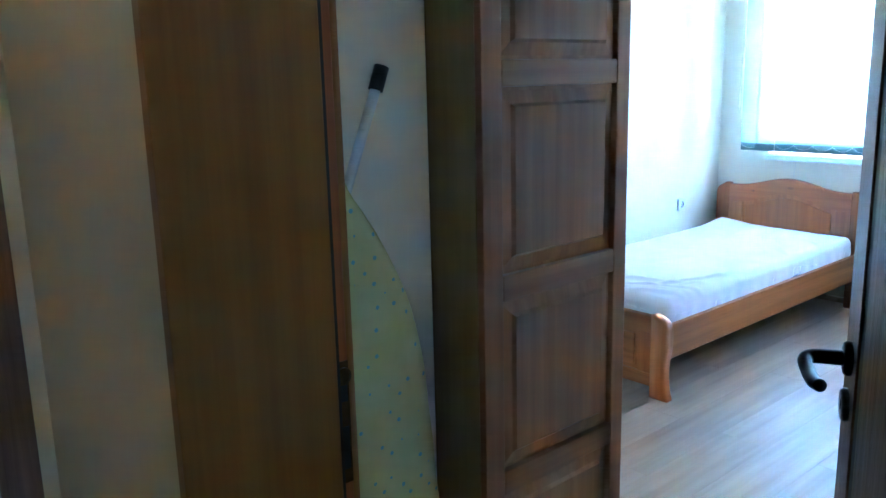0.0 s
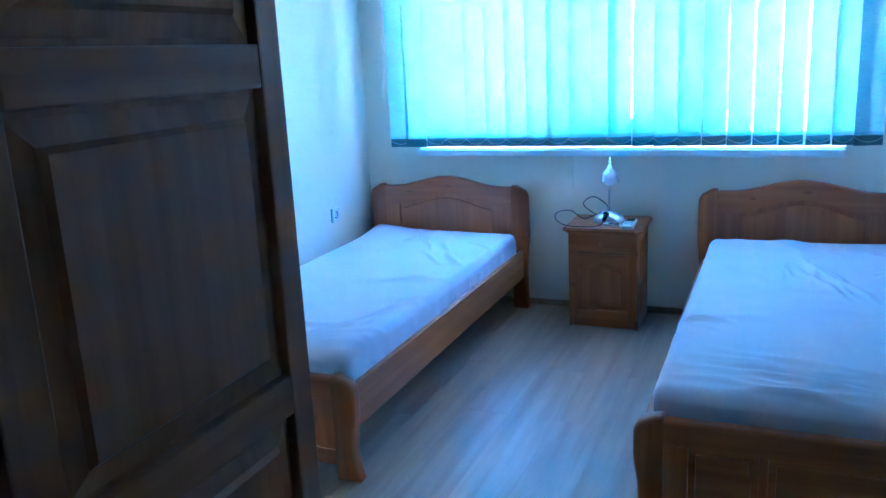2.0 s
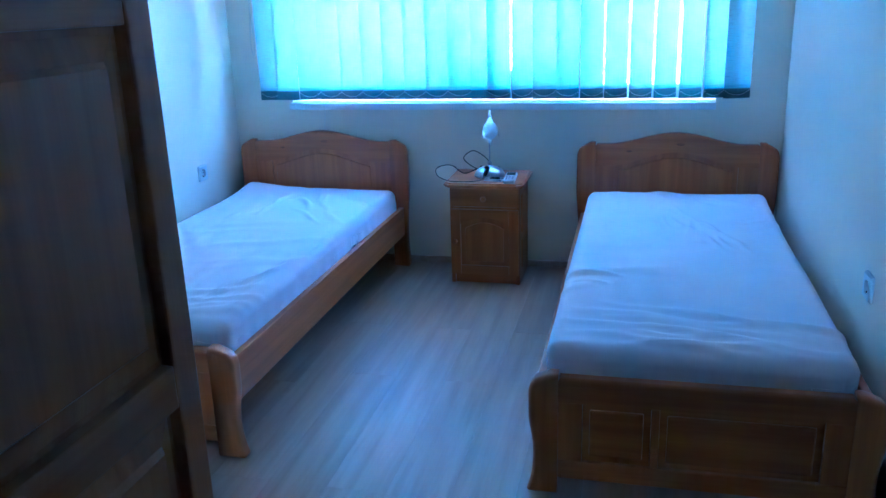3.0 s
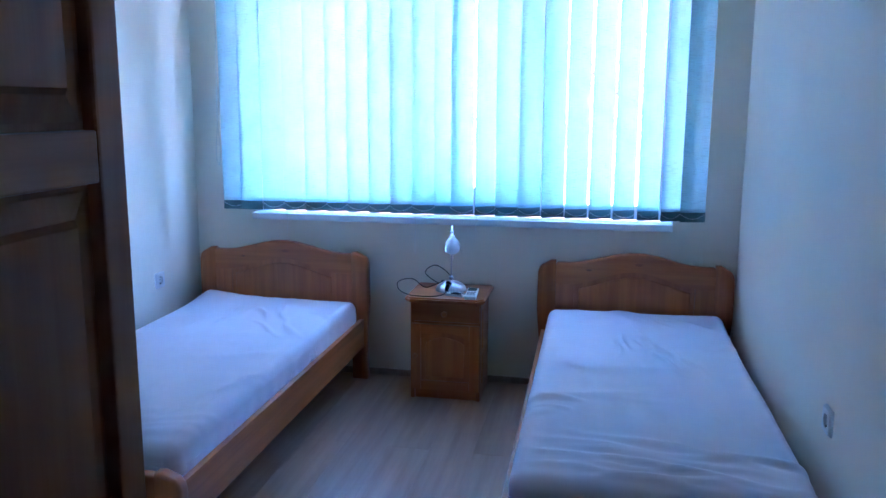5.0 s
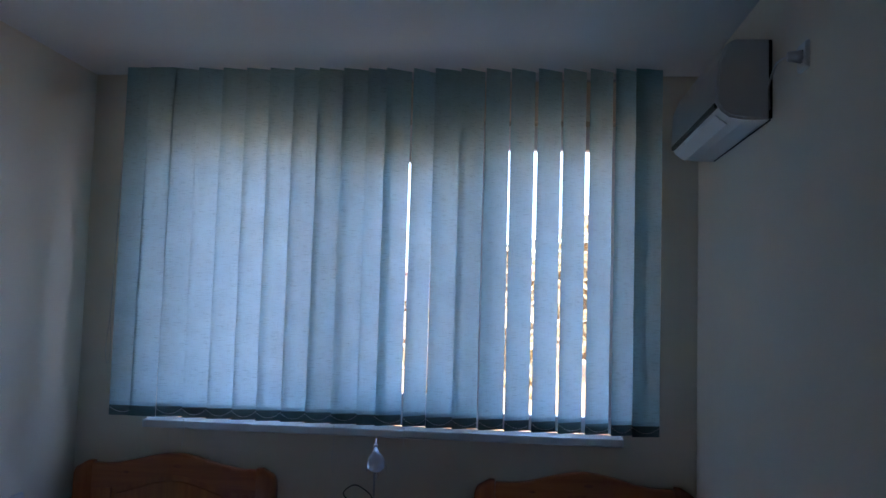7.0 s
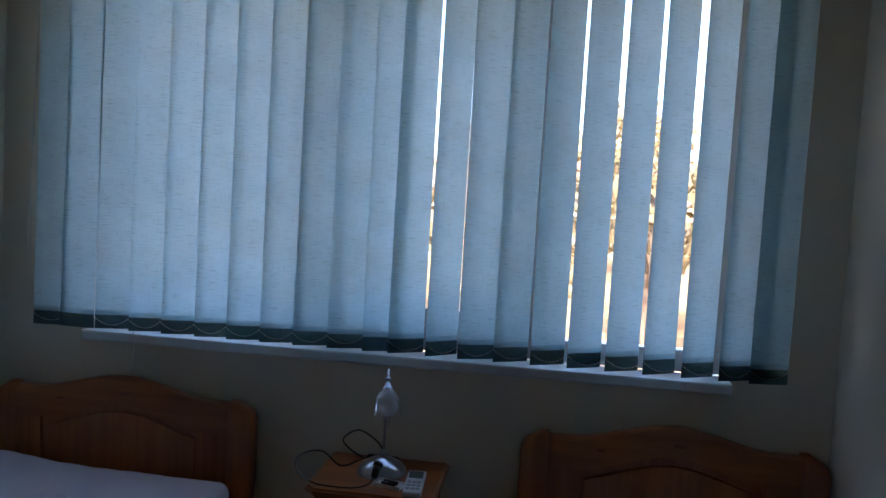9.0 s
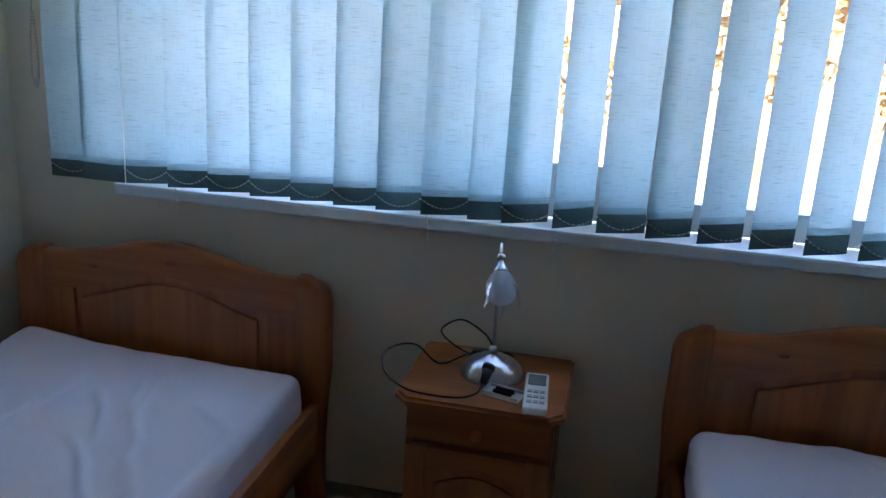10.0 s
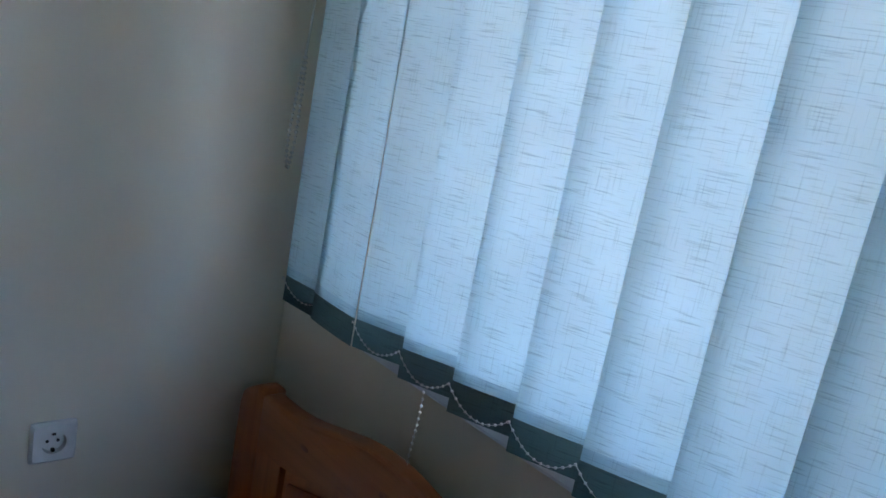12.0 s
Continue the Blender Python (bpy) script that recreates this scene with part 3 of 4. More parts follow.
def mattress(at, hx, hy, label, seed, folds):
    """A thin mattress with a loose white fitted sheet."""
    b = thing("mattress", at, label, "mattress", "mattresses")
    core = pillow_box(hx - 0.012, hy - 0.012, 0.085, 0.03, 10)
    bmesh.ops.translate(core, verts=core.verts, vec=(0, 0, 0.085))
    part("core", core, TICK, b, "", True)
    bm = pillow_box(hx, hy, 0.105, 0.045, 170)
    off = Vector((seed * 7.3, seed * 2.1, 0))
    for v in bm.verts:
        p = v.co.copy()
        v.co.z += 0.105 + 0.012
        top = max(0.0, min(1.0, (p.z + 0.02) / 0.1))
        side = 1 - top
        wave = noise.noise(Vector((p.x * 2.4, p.y * 1.7, 0)) + off) * 0.011
        small = noise.noise(Vector((p.x * 14, p.y * 5, 1)) + off) * 0.0028
        v.co.z += top * (wave + small)
        v.co.z += top * 0.034 * math.exp(-((p.x + hx) ** 2 + (p.y - hy) ** 2) / 0.035) * (seed < 1.5)
        v.co.z += top * 0.022 * max(0.0, (p.y - hy + 0.45) / 0.45) ** 2 * (seed > 1.5)
        for fx, fy, dx, dy, length, amp, width in folds:
            # a pulled crease: a thin ridge along its direction
            rx, ry = p.x - fx, p.y - fy
            along = rx * dx + ry * dy
            across = -rx * dy + ry * dx + 0.012 * math.sin(along * 16 + fx * 40)
            if abs(along) < length and abs(across) < width * 4:
                w = math.cos(0.5 * math.pi * along / length)
                g = across / width
                v.co.z += top * amp * w * math.exp(-g * g) * (1 if abs(g) < 3 else 0)
        if abs(p.x) > hx - 0.05 or abs(p.y) > hy - 0.05:
            run = p.y if abs(p.x) > hx - 0.05 else p.x
            ruck = math.sin(run * 21 + 3 * noise.noise(Vector((run * 3, seed, 0)))) * 0.004 + math.sin(run * 57 + seed) * 0.0018
            n = Vector((p.x / hx if abs(p.x) > hx - 0.05 else 0, p.y / hy if abs(p.y) > hy - 0.05 else 0, 0))
            v.co += n * ruck * side
            if p.z < -0.02:
                v.co.z += 0.045 + 0.032 * noise.noise(Vector((run * 2.3, seed * 3.1, 5)))
    part("fitted_sheet", bm, SHEET, b, "creased white cotton fitted sheet", True)
    return b


rf = random.Random(11)


def creases(cx, cy, n, lean, sx, sy, long, amp, width, turn=12):
    """Pulled folds scattered round a spot, as rows for mattress()."""
    out = []
    for k in range(n):
        a = radians(lean + rf.uniform(-turn, turn))
        out.append((cx + rf.uniform(-sx, sx), cy + rf.uniform(-sy, sy), math.cos(a), math.sin(a), long * rf.uniform(0.6, 1.3), amp * rf.uniform(0.6, 1.2), width * rf.uniform(0.8, 1.2)))
    return out


mattress((0.512, 4.335, 0.232), 0.437, 0.968, "thin mattress in a creased white fitted sheet", 1.0,
         creases(-0.12, 0.52, 6, 82, 0.10, 0.12, 0.17, 0.009, 0.014) + creases(0.20, 0.50, 8, 125, 0.16, 0.16, 0.18, 0.010, 0.013)
         + creases(0.2, -0.80, 7, 30, 0.2, 0.10, 0.26, 0.011, 0.02) + creases(0.36, -0.45, 5, 70, 0.04, 0.3, 0.2, 0.008, 0.014) + creases(0.0, 0.0, 5, 10, 0.3, 0.4, 0.35, 0.004, 0.035))
mattress((2.404, 4.335, 0.232), 0.430, 0.968, "thin mattress in a white fitted sheet creased at the foot", 2.0,
         creases(-0.02, 0.42, 4, 92, 0.07, 0.08, 0.16, 0.011, 0.012) + creases(0.09, 0.36, 4, 112, 0.07, 0.1, 0.32, 0.010, 0.013, 5)
         + creases(0.0, -0.84, 10, -9, 0.24, 0.09, 0.34, 0.010, 0.019, 7) + creases(0.12, -0.76, 3, -11, 0.12, 0.05, 0.42, 0.014, 0.022, 3)
         + creases(-0.36, -0.42, 5, 8, 0.04, 0.12, 0.12, 0.010, 0.015) + creases(0.1, 0.85, 4, 140, 0.12, 0.06, 0.22, 0.009, 0.015) + creases(0.36, 0.52, 5, 40, 0.04, 0.1, 0.1, 0.009, 0.012)
         + creases(-0.05, -0.1, 5, 0, 0.25, 0.3, 0.4, 0.004, 0.035))

# ---- nightstand ----
ns = thing("nightstand", (1.467, 5.25, 0), "small pine nightstand with a drawer and an arched door", "nightstand")
nx, ny0, ny1 = 0.180, -0.132, 0.175
bm = block(-nx, -nx + 0.02, ny0, ny1, 0.0, 0.519, 0.002)
block(nx - 0.02, nx, ny0, ny1, 0.0, 0.519, 0.002, bm)
block(-nx + 0.0205, nx - 0.0205, ny1 - 0.012, ny1 - 0.002, 0.04, 0.519, 0, bm)
block(-nx + 0.0205, nx - 0.0205, ny0 + 0.02, ny1 - 0.013, 0.05, 0.068, 0, bm)
block(-nx + 0.0205, nx - 0.0205, ny0 + 0.004, ny1 - 0.013, 0.400, 0.410, 0, bm)
part("carcass", bm, PINE["z"], ns)
part("plinth", block(-nx + 0.021, nx - 0.021, ny0 + 0.012, ny0 + 0.028, 0.0, 0.049, 0.002), PINE["x"], ns)
for z0, z1 in ((0.08, 0.23), (0.27, 0.47)):
    part("side_panel", block(nx + 0.0005, nx + 0.006, ny0 + 0.055, ny1 - 0.05, z0, z1, 0.003), PINE["z"], ns)
bm = bmesh.new()
outline = [(-0.205, 0.178), (-0.205, -0.158), (-0.172, -0.192), (0.172, -0.192), (0.205, -0.158), (0.205, 0.178)]
lower = [bm.verts.new((x, y, 0.5195)) for x, y in outline]
upper = [bm.verts.new((x, y, 0.545)) for x, y in outline]
bm.faces.new(lower[::-1])
bm.faces.new(upper)
for i in range(6):
    bm.faces.new((lower[i], lower[(i + 1) % 6], upper[(i + 1) % 6], upper[i]))
bmesh.ops.recalc_face_normals(bm, faces=bm.faces)
bmesh.ops.bevel(bm, geom=[e for e in bm.edges if abs(e.verts[0].co.z - e.verts[1].co.z) < 1e-4], offset=0.008, segments=3, affect="EDGES")
part("tabletop", bm, PINE["x"], ns)
drawer = part("drawer", block(-nx + 0.003, nx - 0.003, ny0 - 0.018, ny0 - 0.001, 0.417, 0.512, 0.005), PINE["x"], ns)
part("knob", lathe([(0.006, 0), (0.006, 0.01), (0.014, 0.016), (0.015, 0.022), (0.009, 0.028)], 14), PINE["z"], drawer, "", True).matrix_local = Matrix.Translation((0, ny0 - 0.018, 0.462)) @ Matrix.Rotation(radians(90), 4, "X")
DZ0, DZ1 = 0.052, 0.401
ks = [(nx - 0.0555) * (2 * k / 16 - 1) for k in range(17)]
cupboard = part("cupboard_door", strip([(x, DZ0 + 0.0505) for x in ks], [(x, 0.327 + 0.034 * math.cos(0.5 * math.pi * x / (nx - 0.055))) for x in ks], ny0 - 0.008, ny0 - 0.002), PINE["z"], ns)
part("stile", block(-nx + 0.003, -nx + 0.055, ny0 - 0.019, ny0 - 0.001, DZ0, DZ1, 0.003), PINE["z"], cupboard)
part("stile", block(nx - 0.055, nx - 0.003, ny0 - 0.019, ny0 - 0.001, DZ0, DZ1, 0.003), PINE["z"], cupboard)
part("bottom_rail", block(-nx + 0.0555, nx - 0.0555, ny0 - 0.0185, ny0 - 0.001, DZ0, DZ0 + 0.05, 0.003), PINE["x"], cupboard)
part("arched_rail", strip([(x, 0.325 + 0.034 * math.cos(0.5 * math.pi * x / (nx - 0.055))) for x in ks], [(x, DZ1) for x in ks], ny0 - 0.0185, ny0 - 0.001, 0), PINE["x"], cupboard)
ks2 = [x * 0.80 for x in ks]
part("door_field", strip([(x, DZ0 + 0.072) for x in ks2], [(x, 0.300 + 0.034 * math.cos(0.5 * math.pi * x / (0.8 * nx - 0.04))) for x in ks2], ny0 - 0.016, ny0 - 0.0085, 0.004), PINE["z"], cupboard)
part("knob", lathe([(0.005, 0), (0.005, 0.008), (0.012, 0.014), (0.012, 0.02), (0.006, 0.025)], 14), PINE["z"], cupboard, "", True).matrix_local = Matrix.Translation((-nx + 0.03, ny0 - 0.019, 0.235)) @ Matrix.Rotation(radians(90), 4, "X")

# ---- desk lamp and things on the nightstand ----
TOPZ = 0.5455
lamp = thing("desk_lamp", (1.470, 5.262, TOPZ), "brushed steel desk lamp with an egg-shaped white glass shade", "lamp")
part("base", lathe([(0.080, 0.0), (0.081, 0.004), (0.076, 0.018), (0.062, 0.034), (0.040, 0.046), (0.014, 0.052), (0.010, 0.056)], 40), STEEL, lamp, "", True)
part("ball_joint", lathe([(0.003, 0.054), (0.009, 0.057), (0.0125, 0.066), (0.009, 0.075), (0.003, 0.078)], 18), STEEL, lamp, "", True)
part("stem", tube([(0.0, 0.0, 0.074), (-0.005, 0.034, 0.19), (-0.009, 0.062, 0.288)], 0.0042, None, 12), STEEL, lamp, "", True)
hook = smooth_line([(-0.009, 0.062, 0.287), (-0.010, 0.071, 0.311), (-0.009, 0.070, 0.324), (-0.007, 0.056, 0.325), (-0.003, 0.034, 0.309)], 6)
part("hook", tube(hook, 0.0040, None, 10), STEEL, lamp, "", True)
ball_at, egg_at = Vector((-0.002, 0.028, 0.301)), Vector((0.010, -0.025, 0.243))
# the shade hangs forward from the ball
tilt = Matrix.Translation(egg_at) @ (ball_at - egg_at).normalized().to_track_quat("Z", "Y").to_matrix().to_4x4()


def on_shade(bm):
    bmesh.ops.transform(bm, matrix=tilt, verts=bm.verts)
    return bm


part("shade_ball", lathe([(0.002, -0.011), (0.009, -0.008), (0.0115, 0.0), (0.009, 0.008), (0.002, 0.011)], 18, tuple(ball_at)), STEEL, lamp, "", True)
part("shade_cap", on_shade(lathe([(0.0065, 0.073), (0.010, 0.060), (0.017, 0.046), (0.0215, 0.036), (0.0205, 0.034)], 22)), STEEL, lamp, "", True)
part("opal_shade", on_shade(lathe([(0.004, 0.041), (0.019, 0.037), (0.030, 0.024), (0.0375, 0.004), (0.0385, -0.012), (0.035, -0.029), (0.026, -0.040), (0.012, -0.045), (0.003, -0.046)], 30)), OPAL, lamp, "white opal glass shade", True)
for k in range(3):
    a = 2 * math.pi * (k + 0.25) / 3
    bm = bmesh.new()
    rows = []
    for j in range(13):
        u = j / 12
        r = 0.024 + 0.024 * math.sin(math.pi * min(1.0, u * 1.25) * 0.5) + 0.004 * max(0.0, u - 0.8)
        w = (0.5 - 0.36 * u) * min(1.0, 6 * (1 - u) + 0.25)
        rows.append([bm.verts.new((r * math.cos(a + w * (q / 2 - 1)), r * math.sin(a + w * (q / 2 - 1)), 0.030 - 0.098 * u)) for q in range(5)])
    for r0, r1 in zip(rows, rows[1:]):
        for q in range(4):
            bm.faces.new((r0[q], r0[q + 1], r1[q + 1], r1[q]))
    bmesh.ops.solidify(bm, geom=bm.faces[:], thickness=0.0018)
    part("glass_petal", on_shade(bm), CLEAR, lamp, "clear glass petal", True)
cable_pts = [(0.0, 0.07, 0.012), (-0.05, 0.07, 0.010), (-0.11, 0.055, 0.04), (-0.145, 0.038, 0.085), (-0.092, 0.03, 0.124), (-0.03, 0.038, 0.09), (0.0, 0.05, 0.045), (0.035, 0.06, 0.034),
             (0.045, 0.05, 0.032), (0.02, 0.045, 0.033), (-0.06, 0.045, 0.03), (-0.12, 0.0, 0.012), (-0.15, -0.015, 0.02), (-0.20, 0.0, 0.05), (-0.245, -0.03, 0.055), (-0.268, -0.075, 0.045),
             (-0.25, -0.12, 0.02), (-0.19, -0.165, 0.006), (-0.12, -0.178, 0.004), (-0.05, -0.174, 0.006), (-0.012, -0.145, 0.012), (-0.005, -0.115, 0.03)]
part("cable", tube(smooth_line(cable_pts, 7), 0.0026, None, 7), BLACK, lamp, "loose black cable", True)
part("cable_switch", block(-0.062, 0.0, 0.034, 0.056, 0.022, 0.042, 0.007), BLACK, lamp)
plug = tube([(-0.004, -0.120, 0.024), (0.0, -0.110, 0.038), (0.002, -0.098, 0.052)], 0.009, None, 12, 0.014)
tube([(0.002, -0.098, 0.052), (0.005, -0.088, 0.060)], 0.016, plug, 12)
part("plug", plug, BLACK, lamp, "", True)

remote = thing("remote_control", Matrix.Translation((1.594, 5.163, TOPZ)) @ Matrix.Rotation(radians(3.7), 4, "Z"), "white air conditioner remote control lying on the nightstand", "remote control")
part("case", block(-0.029, 0.029, -0.10, 0.10, 0.0005, 0.020, 0.006), PLASTIC, remote)
part("display", block(-0.022, 0.022, 0.025, 0.085, 0.0195, 0.0212), GREYLCD, remote, "grey display")
for r in range(3):
    for c in range(3):
        part("button", block(-0.021 + c * 0.015, -0.009 + c * 0.015, -0.075 + r * 0.028, -0.062 + r * 0.028, 0.0195, 0.0222, 0.001), BUTTON, remote)
cover = thing("battery_holder", Matrix.Translation((1.517, 5.146, TOPZ)) @ Matrix.Rotation(radians(-16), 4, "Z"), "white remote holder with two dark batteries on the nightstand", "holder")
bm = block(-0.047, 0.047, -0.026, 0.026, 0.0005, 0.004, 0.001)
block(-0.047, 0.047, 0.023, 0.026, 0.0045, 0.013, 0.001, bm)
block(-0.047, 0.047, -0.026, -0.023, 0.0045, 0.013, 0.001, bm)
block(-0.047, -0.044, -0.0225, 0.0225, 0.0045, 0.013, 0.001, bm)
part("tray", bm, PLASTIC, cover)
for dy in (-0.009, 0.008):
    part("battery", tube([(-0.022, dy, 0.0105), (0.024, dy, 0.0105)], 0.006, None, 12), BLACK, cover, "", True)

# ---- sockets ----


def wall_socket(m, label):
    s = thing("wall_socket", m, label, "socket", "wall sockets")
    bm = bmesh.new()
    rings = []
    n = 40
    for half, y, square in ((0.041, 0.0, 1), (0.041, -0.006, 1), (0.036, -0.012, 1), (0.0215, -0.012, 0), (0.0205, -0.0015, 0)):
        ring = []
        for k in range(n):
            c, d = math.cos(2 * math.pi * k / n), math.sin(2 * math.pi * k / n)
            q = half / max(abs(c), abs(d)) if square else half
            q = min(q, half * 1.36)
            ring.append(bm.verts.new((q * c, y, q * d)))
        rings.append(ring)
    for r0, r1 in zip(rings, rings[1:]):
        for k in range(n):
            bm.faces.new((r0[k], r0[(k + 1) % n], r1[(k + 1) % n], r1[k]))
    bm.faces.new(rings[-1])
    part("plate", bm, PLASTIC, s)
    for x in (-0.0095, 0.0095):
        part("contact_hole", lathe([(0.0031, 0), (0.0031, 0.001)], 10), BLACK, s).matrix_local = Matrix.Translation((x, -0.0016, 0.0)) @ Matrix.Rotation(radians(90), 4, "X")
    for z in (-0.017, 0.017):
        part("earth_clip", block(-0.003, 0.003, -0.0095, -0.0016, z - 0.0025, z + 0.0025), DARKMETAL, s)
    return s


wall_socket(Matrix.Translation((XL, 4.988, 0.589)) @ Matrix.Rotation(radians(90), 4, "Z"), "square white wall socket above the bed")
wall_socket(Matrix.Translation((XR, 3.700, 0.565)) @ Matrix.Rotation(radians(-90), 4, "Z"), "square white wall socket beside the bed")
plugtop = wall_socket(Matrix.Translation((XR, 4.05, 2.245)) @ Matrix.Rotation(radians(-90), 4, "Z"), "white wall socket with the air conditioner plug")

# ---- air conditioner ----
ac = thing("air_conditioner", (XR, 4.745, 2.13), "white wall-mounted split air conditioner with a dark air slot", "air conditioner")
AH = 0.392
# section: x out from the wall (negative), z up
section = [(-0.001, 0.0), (-0.085, 0.0), (-0.138, 0.008), (-0.166, 0.030), (-0.182, 0.062), (-0.176, 0.19), (-0.150, 0.252), (-0.120, 0.272), (-0.001, 0.272)]
bm = bmesh.new()
ends = []
for y in (-AH, AH):
    ends.append([bm.verts.new((x, y, z)) for x, z in section])
for i in range(len(section)):
    j = (i + 1) % len(section)
    bm.faces.new((ends[0][i], ends[0][j], ends[1][j], ends[1][i]))
bm.faces.new(ends[0])
bm.faces.new(ends[1][::-1])
bmesh.ops.recalc_face_normals(bm, faces=bm.faces)
bmesh.ops.bevel(bm, geom=[e for e in bm.edges if e.calc_face_angle(0) > 1.2], offset=0.008, segments=3, affect="EDGES")
part("body", bm, ACWHITE, ac)
bm = bmesh.new()
pts = [(-0.1845, 0.066), (-0.1795, 0.19), (-0.1535, 0.2535)]
a = [bm.verts.new((x, -AH + 0.03, z)) for x, z in pts]
b = [bm.verts.new((x, AH - 0.03, z)) for x, z in pts]
for i in range(2):
    bm.faces.new((a[i], a[i + 1], b[i + 1], b[i]))
bmesh.ops.solidify(bm, geom=bm.faces[:], thickness=0.003)
part("front_panel", bm, ACWHITE, ac)
part("air_slot", block(-0.1835, -0.160, -AH + 0.02, AH - 0.02, 0.042, 0.059, 0.003), BLACK, ac, "dark air outlet slot")
bm = block(-0.026, 0.026, -AH + 0.07, AH - 0.03, -0.002, 0.002, 0.001)
part("louvre", bm, ACWHITE, ac).matrix_local = Matrix.Translation((-0.149, 0, 0.014)) @ Matrix.Rotation(radians(38), 4, "Y")
part("seam", block(-0.006, -0.003, -AH + 0.01, AH - 0.01, -0.002, 0.0005), BLACK, ac)
# black slab whose colour stands for the shade between unit and wall
part("back_plate", block(-0.012, -0.001, -AH - 0.003, AH + 0.003, 0.004, 0.268, 0.001), BLACK, ac, "black strip drawn as the shaded gap along the wall")
cab = smooth_line([(-0.01, -AH - 0.002, 0.03), (-0.02, -AH - 0.03, 0.10), (-0.03, -AH - 0.12, 0.14), (-0.045, -AH - 0.22, 0.13), (-0.045, -AH - 0.29, 0.118)], 6)
part("power_cable", tube(cab, 0.0035, None, 8), PLASTIC, ac, "", True)
part("power_plug", tube([(-0.012, -AH - 0.303, 0.115), (-0.05, -AH - 0.303, 0.115)], 0.019, None, 16, 0.014), PLASTIC, ac, "", True)

# ---- wardrobe ----
WF, WY0, WY1, WH = 1.660, 1.552, 2.062, 2.05
ward = thing("wardrobe", (0, 0, 0), "tall narrow brown wooden wardrobe with raised door panels, in a recess", "wardrobe")
bm = block(1.075, WF - 0.022, WY0, WY0 + 0.018, 0.0, WH, 0.001)
part("side", bm, SIDE, ward, "plain laminate side")
part("side", block(1.075, WF - 0.022, WY1 - 0.018, WY1, 0.0, WH, 0.001), SIDE, ward)
part("top", block(1.075, WF - 0.022, WY0 + 0.0185, WY1 - 0.0185, WH - 0.018, WH), SIDE, ward)
part("back", block(1.075, 1.083, WY0 + 0.0185, WY1 - 0.0185, 0.03, WH - 0.019), SIDE, ward)
part("plinth", block(WF - 0.06, WF - 0.045, WY0 + 0.0185, WY1 - 0.0185, 0.0, 0.06), SIDE, ward)
OY0, OY1 = 1.612, 2.012
bays = [(0.055, 0.466), (0.526, 0.938), (0.998, 1.410), (1.468, 1.880)]
bm = block(WF - 0.021, WF, WY0, OY0, 0.03, WH, 0.003)
wdoor = part("wardrobe_door", bm, ALDER["z"], ward)
part("door_stile", block(WF - 0.021, WF, OY1, WY1, 0.03, WH, 0.004), ALDER["z"], wdoor)
zs = [0.03] + [z for bay in bays for z in bay] + [WH]
for k in range(0, len(zs), 2):
    part("door_rail", block(WF - 0.021, WF - 0.0005, OY0 + 0.0005, OY1 - 0.0005, zs[k] + 0.0005, zs[k + 1] - 0.0005, 0.003), ALDER["y"], wdoor)
for z0, z1 in bays:
    part("panel_groove", block(WF - 0.0205, WF - 0.0165, OY0 + 0.0005, OY1 - 0.0005, z0, z1), ALDER["z"], wdoor)
    bm = bmesh.new()
    out = [(OY0 + 0.008, z0 + 0.008), (OY1 - 0.008, z0 + 0.008), (OY1 - 0.008, z1 - 0.008), (OY0 + 0.008, z1 - 0.008)]
    mid = [(OY0 + 0.036, z0 + 0.036), (OY1 - 0.036, z0 + 0.036), (OY1 - 0.036, z1 - 0.036), (OY0 + 0.036, z1 - 0.036)]
    inn = [(OY0 + 0.043, z0 + 0.043), (OY1 - 0.043, z0 + 0.043), (OY1 - 0.043, z1 - 0.043), (OY0 + 0.043, z1 - 0.043)]
    rings = [[bm.verts.new((WF - 0.0163, *q)) for q in out], [bm.verts.new((WF - 0.010, *q)) for q in mid], [bm.verts.new((WF - 0.002, *q)) for q in inn]]
    for r0, r1 in zip(rings, rings[1:]):
        for i in range(4):
            bm.faces.new((r0[i], r0[(i + 1) % 4], r1[(i + 1) % 4], r1[i]))
    bm.faces.new(rings[-1])
    part("raised_panel", bm, ALDER["z"], wdoor)

# ---- ironing board ----
iron = thing("ironing_board", (1.555, 1.24, 0), "folded ironing board with a yellow dotted cover, leaning on the wall", "ironing board")
rows = []
bm = bmesh.new()
N = 26
for j in range(N + 1):
    u = j / N                        # 0 at the floor end, 1 at the pointed end
    z = 0.04 + 1.225 * u
    w = 0.178 if u < 0.55 else 0.178 * math.cos(0.5 * math.pi * ((u - 0.55) / 0.45) ** 1.35)
    w = max(w, 0.012)
    shift = 0.115 - 0.115 * u        # the board leans a little sideways
    rows.append([(0.0, shift + w * (q / 6 - 1), z) for q in range(13)])
front = [[bm.verts.new((0.016 - 0.012 * max(0, abs(q / 6 - 1) - 0.85) / 0.15 + 0.001 * math.sin(j * 1.7 + q), y, z)) for q, (x, y, z) in enumerate(r)] for j, r in enumerate(rows)]
back = [[bm.verts.new((-0.012, y, z)) for x, y, z in r] for r in rows]
for g in (front, back):
    for r0, r1 in zip(g, g[1:]):
        for q in range(12):
            bm.faces.new((r0[q], r0[q + 1], r1[q + 1], r1[q]))
for j in range(N):
    for q in (0, 12):
        bm.faces.new((front[j][q], front[j + 1][q], back[j + 1][q], back[j][q]))
for j in (0, N):
    for q in range(12):
        bm.faces.new((front[j][q], front[j][q + 1], back[j][q + 1], back[j][q]))
part("cover", bm, DOTTED, iron, "pale yellow cotton cover with blue dots", True)
